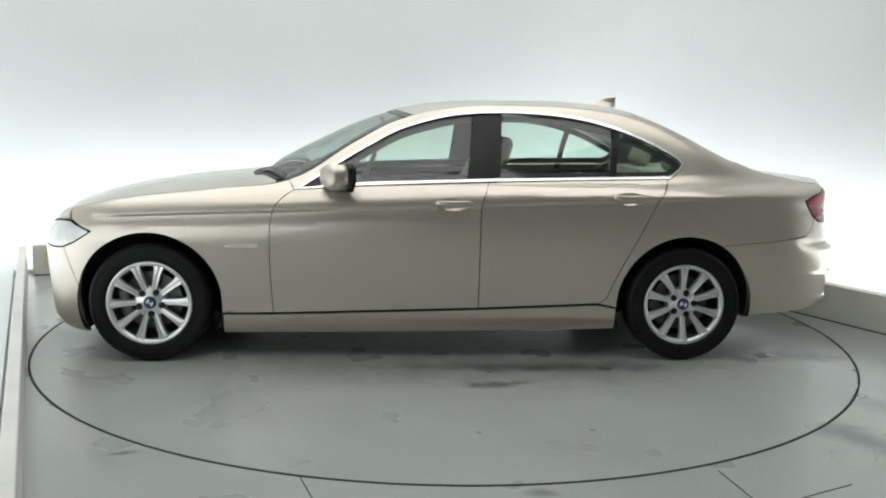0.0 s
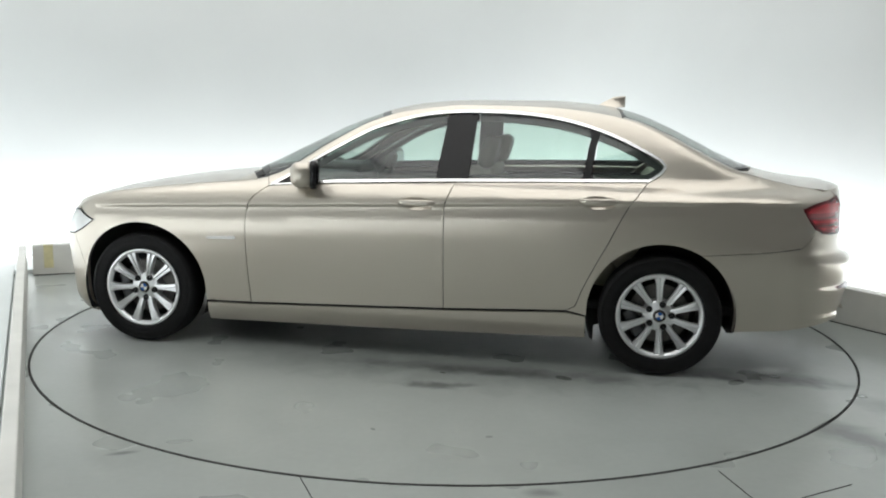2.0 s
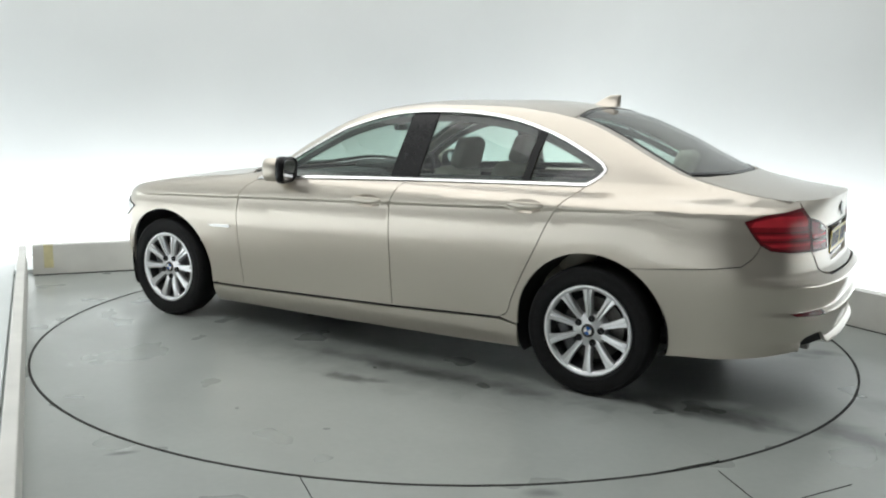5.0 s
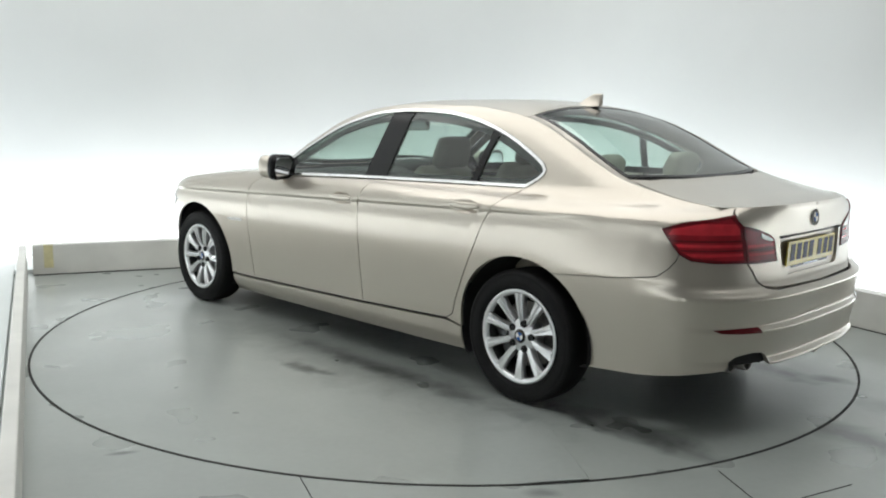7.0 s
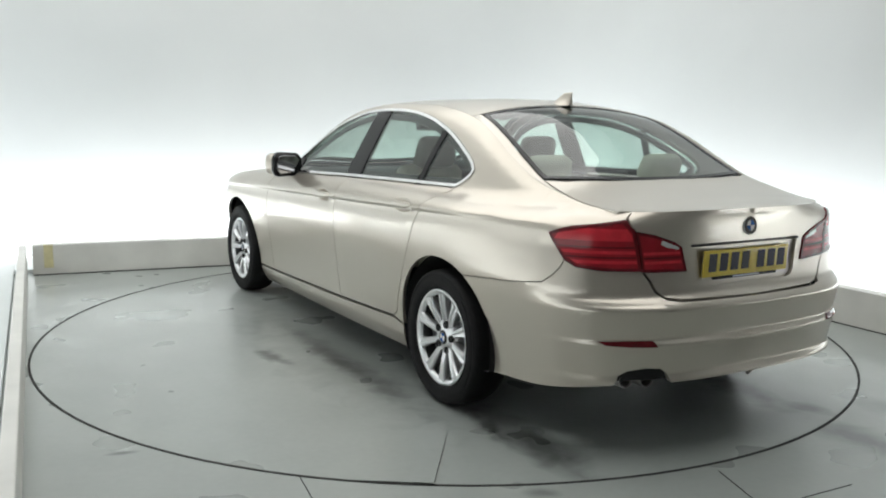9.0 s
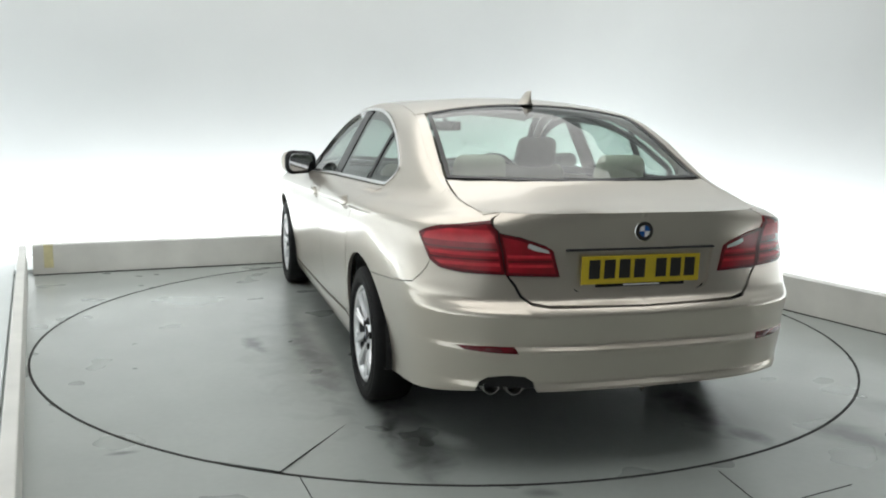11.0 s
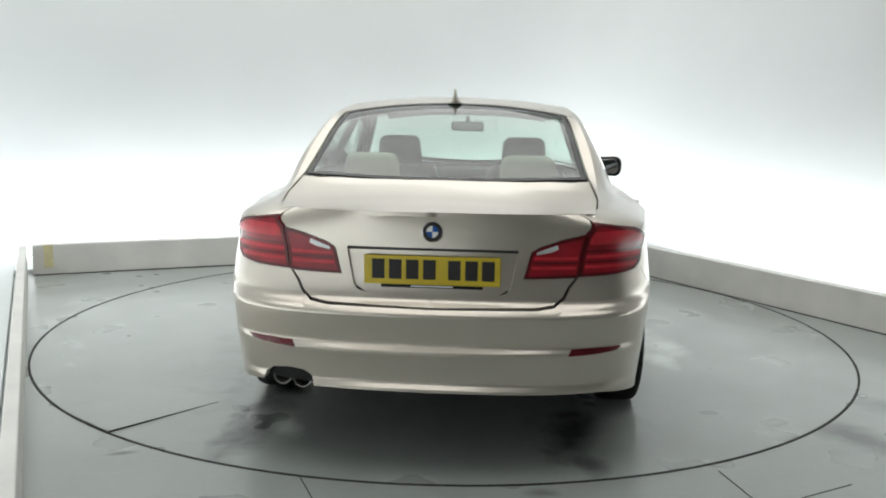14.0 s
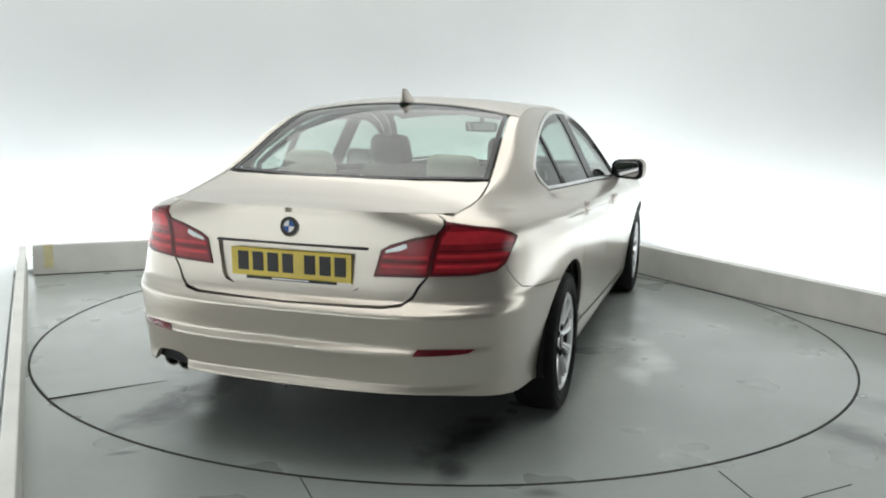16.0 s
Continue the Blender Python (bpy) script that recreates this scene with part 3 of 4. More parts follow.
def ring_gap(poly, keep=()):
    out = inset(poly, GAP)
    for p, q in zip(poly, out):
        for mid in (S_REAR, S_FRONT):
            if abs(p[0] - mid) < 1e-6:
                q[:] = p
    closed = {(round(p[0], 6), round(p[1], 6)) for p in keep}
    for k, p in enumerate(poly):
        if (round(p[0], 6), round(p[1], 6)) in closed:
            out[k] = p
    return [tuple(p) for p in out]


def build_body():
    # gap between rear wing and bumper
    wing_low = [(-1.679, 0.662), (-1.90, 0.680), (-2.085, 0.694), (-2.333, 0.716), (-2.400, 0.750), (-2.440, 0.784), (-2.455, 0.815)]
    s_lid = float(s_of_y(0.606, 0.99))
    s_front_lamp = float(s_of_x(1.765, 0.73))
    for sg in (1, -1):
        f = side_at(0, sg)
        front_door = ring_gap(DOOR_FRONT + [(0.327, 0.974), (-0.360, 1.000)] + DOOR_MID[::-1][1:])
        ob = skin("front_door", [panel(front_door, f, step=0.04, lines=CREASE, holes=[dish_line((-0.058, -0.266), 0.888)])], PAINT, car)
        rear_door = ring_gap(DOOR_MID + [(-0.9, 1.015), (-1.395, 1.026)] + DOOR_REAR[::-1][1:])
        ob2 = skin("rear_door", [panel(rear_door, f, step=0.04, lines=CREASE, holes=[dish_line((-1.036, -1.245), 0.928)])], PAINT, car)
        for door, xs, z in ((ob, (-0.058, -0.266), 0.888), (ob2, (-1.036, -1.245), 0.928)):
            handle(door, xs, z, sg)
        sill = ring_gap([(-1.096, 0.299), (-0.99, 0.319), (-0.313, 0.290), (0.820, 0.259), (1.095, 0.257)] + low_line(1.098, -1.096))
        skin("sill", [panel(sill, f)], PAINT, car)
        # wing, C-pillar, roof rail and A-pillar frame in one pressing
        frame_line = edge_line(0.735, s_lid)
        wing = frame_line + [Y(0.604, 0.978)] + TAIL_TOP[::-1][1:] + TAIL_BOT[::-1][:3] + wing_low[::-1][1:]
        wing += arch(-1.484, 120.4, -4)[1:] + [(-1.096, 0.305), (-0.99, 0.330)] + DOOR_REAR[1:] + DLO_TOP[::-1][1:]
        deck_edge = plan_line(-1.25, s_lid)
        inner = [(-2.33, 0.616), (-2.2, 0.638), (-2.1, 0.648), (-1.99, 0.645), (-1.87, 0.632), (-1.58, 0.598), (-1.25, 0.558)]
        strip = [(x, y * sg) for x, y in deck_edge + inner]
        skin("rear_wing", [panel(ring_gap(wing, frame_line), f, step=0.035, lines=CREASE), panel(ring_gap(strip, strip[:len(deck_edge)]), top_at(), step=0.04)], PAINT, car)
        fender = DOOR_FRONT + edge_line(0.735, s_of_x(1.90, 0.84)) + [X(1.89, 0.775), X(1.774, 0.718), X(1.87, 0.655), X(1.94, 0.624), X(1.862, 0.40)]
        fender += arch(1.484, 10, 172) + [(1.098, 0.266)]
        fo = skin("front_wing", [panel(ring_gap(fender), f, step=0.035, lines=CREASE)], PAINT, car)
        # slim indicator trim on the wing
        trim = [(0.885, 0.650), (0.90, 0.662), (1.05, 0.654), (1.075, 0.646), (1.05, 0.639), (0.90, 0.642)]
        skin("side_trim", [panel(trim, side_at(0.007, sg), step=0.02, depth=0.01)], CHROME, fo, "slim chrome side trim")
        lamp = [X(1.774, 0.718), X(1.89, 0.771), X(1.97, 0.766), X(2.06, 0.746), Y(0.62, 0.715, False), Y(0.60, 0.645, False), X(2.10, 0.622), X(2.0, 0.617), X(1.94, 0.624), X(1.87, 0.655)]
        hl = skin("headlight", [panel(ring_gap(lamp), side_at(0.001, sg), step=0.03)], CLEAR, car, "clear headlight lens")
        skin("bezel", [panel(lamp, side_at(0.003, sg), step=0.03, depth=0.006, holes=[inset(lamp, 0.007)])], GLOSS, hl)
        # tail light on the wing
        tail = TAIL_TOP[:-1] + TAIL_MID + TAIL_BOT[1:]
        tl = skin("tail_light", [panel(ring_gap(tail), side_at(0.004, sg), step=0.03)], RED, car, "dark red tail light with three stripes")
        skin("bezel", [panel(tail, side_at(0.006, sg), step=0.03, depth=0.006, holes=[inset(tail, 0.011)])], RED_DEEP, tl)
        stripes(tl, tail, sg, ((0.895, 0.965, RED_BRIGHT), (0.866, 0.873, RED_DEEP), (0.843, 0.856, RED_BRIGHT), (0.826, 0.833, RED_DEEP), (0.805, 0.818, RED_BRIGHT)))
        # arch liner
        for cx, r in ((1.484, 0.392), (-1.484, 0.392)):
            bm = bmesh.new()
            rows = []
            for a in np.linspace(radians(-28), radians(208), 40):
                rows.append([bm.verts.new((cx + r * math.cos(a), sg * y, max(0.33 + r * math.sin(a), 0.255 if cx < 0 and math.cos(a) < 0 else 0.17))) for y in (0.89, 0.78, 0.55)] + [bm.verts.new((cx, sg * 0.55, 0.33))])
            for p, q in zip(rows, rows[1:]):
                for k in range(3):
                    bm.faces.new((p[k], p[k + 1], q[k + 1], q[k]))
            part("arch_liner", bm, UNDER, car, "black wheel arch liner", smooth=True)
    # bumpers, lid and the skins that reach across the car
    rear_line = wing_low + TAIL_BOT[::-1][3:] + [Y(0.5525, 0.772), Y(0.522, 0.730), Y(0.503, 0.690), Y(0.466, 0.664), Y(0.40, 0.655), (S_REAR, 0.649)] + [(S_REAR, z) for z in (0.635, 0.62, 0.60, 0.525, 0.512, 0.503, 0.494, 0.485, 0.47, 0.38, 0.366, 0.355, 0.343, 0.331, 0.318, 0.300)]
    tail = arch(-1.484, 191, 122, n=14)
    s_end = s_of_x(-1.866, 0.25)
    plain = rear_line + low_line(S_REAR, s_end) + tail
    notch = [Y(0.448, 0.328), Y(0.460, 0.366), Y(0.49, 0.385), Y(0.55, 0.390), Y(0.62, 0.380), Y(0.650, 0.358), Y(0.662, 0.325)]
    piped = rear_line + low_line(S_REAR, notch[0][0] + 0.01)[:-1] + notch + low_line(notch[-1][0] + 0.004, s_end) + tail
    rb = skin("rear_bumper", [panel(ring_gap(piped), side_at(0, 1), step=0.03, lines=FOLDS), panel(ring_gap(plain), side_at(0, -1), step=0.03, lines=FOLDS)], PAINT, car)
    cut = [Y(0.70, 0.25), Y(0.70, 0.41), Y(0.42, 0.41), Y(0.42, 0.30)]
    skin("exhaust_cutout", [panel(cut, side_at(-0.075, 1), step=0.05, depth=0)], UNDER, rb, "dark exhaust cut-out")
    for sg in (1, -1):
        refl = [Y(0.728, 0.503), Y(0.62, 0.507), Y(0.535, 0.505), Y(0.522, 0.483), Y(0.62, 0.485), Y(0.705, 0.489)]
        skin("reflector", [panel(refl, side_at(0.004, sg), step=0.02, depth=0.02)], RED_DEEP, rb, "dark red reflector strip")
    front = [X(1.862, 0.40), X(1.94, 0.624), X(2.0, 0.615), X(2.10, 0.620), Y(0.60, 0.643, False), Y(0.62, 0.717, False)]
    front += [X(2.06, 0.748), X(1.97, 0.769), X(1.90, 0.777)] + edge_line(s_of_x(1.90, 0.84), S_FRONT) + low_line(S_FRONT, s_of_x(1.86, 0.25)) + arch(1.484, -12, 9, n=6)
    skin("front_bumper", both(ring_gap(front)), PAINT, car)
    lip_count = len(edge_line(s_lid, S_REAR, 0.03))
    lid = edge_line(s_lid, S_REAR, 0.03) + [(S_REAR, 0.868)] + [Y(0.325, 0.868), Y(0.322, 0.85), Y(0.30, 0.735), Y(0.285, 0.712), Y(0.25, 0.702), (S_REAR, 0.702), (S_REAR, 0.655)]
    lid += [Y(0.40, 0.660), Y(0.466, 0.670), Y(0.498, 0.695), Y(0.517, 0.733), Y(0.547, 0.771)] + INNER_LIGHT[::-1][1:] + [Y(0.582, 0.94), Y(0.599, 0.974)]
    lid_in = [(-2.005, 0.0)] + [(-2.001, 0.15), (-1.983, 0.35), (-1.932, 0.55), (-1.883, 0.632), (-2.1, 0.646), (-2.2, 0.636), (-2.33, 0.614)]
    rear_plan = plan_line(s_lid, S_REAR, 0.03)
    deck = [(x, y) for x, y in lid_in[1:] + rear_plan] + [(x, -y) for x, y in (lid_in[1:] + rear_plan)[::-1]]
    lid_rows = np.array([(s_, z) for z in (0.667, 0.676, 0.686, 0.70, 0.72, 0.96, 0.975, 0.99) for s_ in np.arange(S_REAR + 0.012, S_REAR + 0.56, 0.022)])
    lo = skin("boot_lid", both(ring_gap(lid, lid[:lip_count]), step=0.03, lines=lid_rows) + [panel(ring_gap(deck, rear_plan + [(x, -y) for x, y in rear_plan]), top_at(), step=0.04)], PAINT, car)
    hollow = [(S_REAR, 0.872), Y(0.33, 0.872), Y(0.305, 0.73), Y(0.25, 0.698), (S_REAR, 0.698)]
    skin("plate_recess", both(hollow, -0.015, depth=0), PAINT, lo)
    for sg in (1, -1):
        il = skin("inner_tail_light", [panel(ring_gap(INNER_LIGHT), side_at(0.004, sg), step=0.03)], RED, lo, "dark red inner tail light with a clear lens")
        skin("bezel", [panel(INNER_LIGHT, side_at(0.006, sg), step=0.03, depth=0.006, holes=[inset(INNER_LIGHT, 0.010)])], RED_DEEP, il)
        clear = [Y(0.47, 0.896), Y(0.395, 0.868), Y(0.392, 0.857), Y(0.45, 0.868), Y(0.475, 0.880)]
        skin("clear_lens", [panel(clear, side_at(0.007, sg), step=0.02, depth=0.004)], CLEAR, il, "clear reversing lens")
        stripes(il, INNER_LIGHT, sg, ((0.838, 0.850, RED_BRIGHT), (0.822, 0.830, RED_DEEP), (0.802, 0.814, RED_BRIGHT)))
    # roof, screens and bonnet
    ws_top = lambda y: 0.165 - 0.10 * (y / 0.6) ** 2
    ws_low = lambda y: 0.985 - 0.245 * (abs(y) / 0.84) ** 2.2
    rw_top = lambda y: -1.245 + 0.03 * (1 - (abs(y) / 0.55) ** 2)
    rw_low = lambda y: -2.0 + 0.14 * (abs(y) / 0.63) ** 2.4

    def across(fx, w, n=21):
        return [(fx(y), y) for y in np.linspace(w, -w, n)]

    def rail(x0, x1):
        return plan_line(x0, x1)

    right = rail(ws_top(0.66) - 0.02, -1.245)
    roof = across(ws_top, 0.62) + [(x, -y) for x, y in right] + [(x, y) for x, y in across(rw_top, 0.554)[::-1]] + right[::-1]
    skin("roof", [panel(ring_gap(roof), top_at(), step=0.05)], PAINT, car)
    right = rail(ws_low(0.80) - 0.01, ws_top(0.66) - 0.005)
    screen = across(ws_low, 0.82) + [(x, -y) for x, y in right] + across(ws_top, 0.62)[::-1] + right[::-1]
    ws = skin("windscreen", [panel([tuple(p) for p in inset(screen, 0.006)], top_at(-0.004), step=0.06, depth=0.005)], GLASS, car, "clear curved windscreen")
    skin("screen_surround", [panel([tuple(p) for p in inset(screen, 0.004)], top_at(-0.002), step=0.06, depth=0.005, holes=[inset(screen, 0.045)])], GLOSS, ws, "black printed screen edge")
    back = across(rw_low, 0.624) + [(-1.58, -0.591), (-1.30, -0.558)] + across(rw_top, 0.545)[::-1] + [(-1.30, 0.558), (-1.58, 0.591)]
    rw = skin("rear_window", [panel([tuple(p) for p in inset(back, 0.008)], top_at(-0.004), step=0.05, depth=0.005)], GLASS, car, "tinted rear window")
    skin("screen_surround", [panel([tuple(p) for p in inset(back, 0.002)], top_at(-0.002), step=0.05, depth=0.008, holes=[inset(back, 0.024)])], GLOSS, rw, "black rear window edge")
    cowl_line = lambda y: ws_low(y) + 0.045
    right = rail(ws_low(0.80) + 0.04, S_FRONT - 0.001)
    bonnet = [(cowl_line(y), y) for y in np.linspace(-0.80, 0.80, 21)] + right + [(x, -y) for x, y in right[::-1]]
    skin("bonnet", [panel(ring_gap(bonnet), top_at(), step=0.05)], PAINT, car)
    cowl = across(lambda y: ws_low(y) + 0.05, 0.80) + across(lambda y: ws_low(y) - 0.01, 0.80)[::-1]
    skin("cowl", [panel(cowl, top_at(-0.014), step=0.05)], BLACK, car, "black cowl below the windscreen")
    lip = across(lambda y: rw_low(y) + 0.01, 0.65) + across(lambda y: rw_low(y) - 0.006, 0.65)[::-1]
    skin("boot_seal", [panel(lip, top_at(-0.008), step=0.05)], BLACK, car)
    # dark shell behind the skin, seen through the gaps
    shell = [(0.70, 0.940), (-0.35, 0.975), (-1.38, 1.0), X(-2.2, 1.0), (S_REAR, 0.96)] + low_line(S_REAR, s_of_x(-1.90, 0.26)) + arch(-1.484, 183, -3, r=0.40) + low_line(-1.10, 1.08)[::1]
    shell += arch(1.484, 183, -3, r=0.40) + low_line(s_of_x(1.90, 0.26), S_FRONT) + [(S_FRONT, 0.66), X(2.1, 0.74), X(1.9, 0.80), (1.3, 0.89), (0.85, 0.93)]
    skin("body_shell", both(shell, -0.030, step=0.07, depth=0), UNDER, car, "black inner body shell")
    bm = rbox(4.1, 1.06, 0.05, 0.01, 1, (0.0, 0, 0.245))
    rbox(2.1, 1.62, 0.05, 0.01, 1, (0, 0, 0.190), bm)
    part("underbody", bm, UNDER, car, "black underbody panel")


def stripes(light, outline, sg, rows):
    """Bright and dark bars inside a lamp, cut to its outline."""
    inner = np.array(inset(outline, 0.014))
    for z0, z1, m in rows:
        zs = np.linspace(z0, z1, 4)
        lo, hi = [], []
        for z in zs:
            cut = []
            for a, b in zip(inner, np.roll(inner, -1, 0)):
                if (a[1] - z) * (b[1] - z) < 0:
                    cut.append(a[0] + (b[0] - a[0]) * (z - a[1]) / (b[1] - a[1]))
            if len(cut) >= 2:
                lo.append((min(cut), z))
                hi.append((max(cut), z))
        if len(lo) > 1:
            skin("light_bar", [panel(lo + hi[::-1], side_at(0.0055, sg), step=0.03, depth=0.002)], m, light)


def dish_line(xs, z):
    xm, half = (xs[0] + xs[1]) / 2, abs(xs[0] - xs[1]) / 2
    return [(xm + half * math.cos(a), z - 0.004 + 0.036 * math.sin(a)) for a in np.linspace(0, 2 * math.pi, 32, endpoint=False)]


def handle(door, xs, z, sg):
    """A door handle over its dished recess."""
    x0, x1 = xs
    xm, half = (x0 + x1) / 2, abs(x0 - x1) / 2
    def bowl(p):
        q = ((p[:, 0] - xm) / half) ** 2 + ((p[:, 1] - z + 0.004) / 0.036) ** 2
        flip = np.array([1, sg, 1])

        def at(s_, z_):
            k = np.clip(1 - ((s_ - xm) / half) ** 2 - ((z_ - z + 0.004) / 0.036) ** 2, 0, 1)
            v = side(s_, z_)
            v[:, 1] -= 0.020 * k
            return v
        h = 1e-3
        n = np.cross(at(p[:, 0], p[:, 1] + h) - at(p[:, 0], p[:, 1] - h), at(p[:, 0] + h, p[:, 1]) - at(p[:, 0] - h, p[:, 1]))
        n /= np.linalg.norm(n, axis=1)[:, None]
        return at(p[:, 0], p[:, 1]) * flip, n * flip

    skin("handle_dish", [panel(dish_line(xs, z), bowl, step=0.012, depth=0)], PAINT, door)
    bm = bmesh.new()
    rows = []
    for i, t in enumerate(np.linspace(-1, 1, 15)):
        x = xm + t * half * 0.98
        base = side(np.array([x]), np.array([z]))[0]
        r = 0.0165 * (1 - abs(t) ** 4) ** 0.5 + 0.002
        lift = 0.011 * (1 - abs(t) ** 3) + 0.001
        rows.append([bm.verts.new((x, sg * (base[1] + lift + 0.35 * r * math.cos(a)), z + r * math.sin(a) + 0.004 * t * t)) for a in np.linspace(0, 2 * math.pi, 10, endpoint=False)])
    for p, q in zip(rows, rows[1:]):
        for k in range(10):
            bm.faces.new((p[k], p[(k + 1) % 10], q[(k + 1) % 10], q[k]))
    bm.faces.new(rows[0]), bm.faces.new(rows[-1])
    bmesh.ops.recalc_face_normals(bm, faces=bm.faces)
    part("door_handle", bm, PAINT, door, "body-coloured bow door handle", smooth=True)


def build_windows():
    inner = [tuple(p) for p in inset(DLO, 0.014)]
    poly = np.array(inner)

    def cut(x0, x1, t0=0.0, t1=0.0):
        """The part of the window outline between two leaning lines."""
        out = resample(poly, 0.012)
        keep = [p for p in out if x1 + t1 * (p[1] - 1.0) < p[0] < x0 + t0 * (p[1] - 1.0)]
        lo = [p for p in keep if p[1] < 1.05 and p[1] < np.interp(p[0], [-1.4, 0.7], [1.06, 0.99])]
        hi = [p for p in keep if not (p[1] < 1.05 and p[1] < np.interp(p[0], [-1.4, 0.7], [1.06, 0.99]))]
        lo.sort(key=lambda p: p[0])
        return [tuple(p) for p in lo] + [tuple(p) for p in sorted(hi, key=lambda p: -p[0])] if x1 > -1.3 else [tuple(p) for p in keep]

    for sg in (1, -1):
        trim = skin("window_trim", [panel(DLO, side_at(0.005, sg), step=0.03, depth=0.014, holes=[inner])], CHROME, car, "polished chrome window surround")
        seal = [tuple(p) for p in inset(DLO, 0.012)]
        skin("window_frame", [panel(seal, side_at(-0.024, sg), step=0.04, depth=0.01, holes=[[tuple(p) for p in inset(DLO, 0.048)]])], BLACK, trim, "black inner window frame")
        for name, x0, x1, t0, t1 in (("front_window", 0.9, -0.245, 0, -0.10), ("rear_window_side", -0.425, -1.045, -0.06, -0.12), ("quarter_window", -1.085, -1.7, -0.12, 0)):
            q = cut(x0, x1, t0, t1)
            skin("side_window", [panel(q, side_at(-0.010, sg), step=0.06, depth=0.004)], GLASS, car, "tinted side window")
        for x0, x1, t0, t1 in ((-0.245, -0.425, -0.10, -0.06), (-1.045, -1.085, -0.12, -0.12)):
            q = [(x0 + t0 * (z - 1), z) for z in (0.99, 1.2, 1.405)] + [(x1 + t1 * (z - 1), z) for z in (1.405, 1.2, 0.99)]
            q = [(x, min(max(z, 1.0), float(np.interp(x, [-1.136, -0.98, -0.814, -0.488, -0.163], [1.288, 1.335, 1.365, 1.383, 1.363])))) for x, z in q]
            skin("pillar_trim", [panel(q, side_at(-0.006, sg), step=0.05, depth=0.02)], GLOSS, car, "gloss black pillar trim")
        # mirror foot in the front corner of the window
        foot = [(0.66, 0.972), (0.50, 1.066), (0.46, 1.066), (0.455, 0.985)]
        skin("mirror_sail", [panel(foot, side_at(-0.003, sg), step=0.03, depth=0.01)], BLACK, car)


def build_mirrors():
    for sg in (1, -1):
        bm = rbox(0.17, 0.205, 0.138, 0.054, 5)
        for v in bm.verts:
            if v.co.x > 0:
                v.co.x *= 1.0 - 0.35 * abs(v.co.y + 0.02 * sg) / 0.10
            k = 1 - 0.22 * max(0.0, -v.co.y * sg) / 0.10
            v.co.z *= k
            if v.co.x < -0.03:
                v.co.x = -0.07
        h = part("door_mirror", bm, PAINT, car, "body-coloured door mirror with black edge", smooth=True, m=pose(0.475, sg * 0.972, 1.028, 0, 0, sg * 13))
        bm = rplate(0.214, 0.142, 0.034, 0.052, -0.16 * sg)
        part("housing_rim", bm, GLOSS, h, "black mirror housing edge", smooth=True, m=pose(-0.066, 0, 0))
        bm = rplate(0.176, 0.104, 0.004, 0.040, -0.16 * sg)
        part("mirror_glass", bm, MIRROR, h, "dark tinted mirror glass", m=pose(-0.087, 0, 0, 0, -3, sg * 5))
        bm = rbox(0.085, 0.17, 0.035, 0.012, 3)
        part("mirror_arm", bm, BLACK, h, "black mirror arm", smooth=True, m=pose(0.01, sg * -0.12, -0.055, sg * 12, 0, 0))


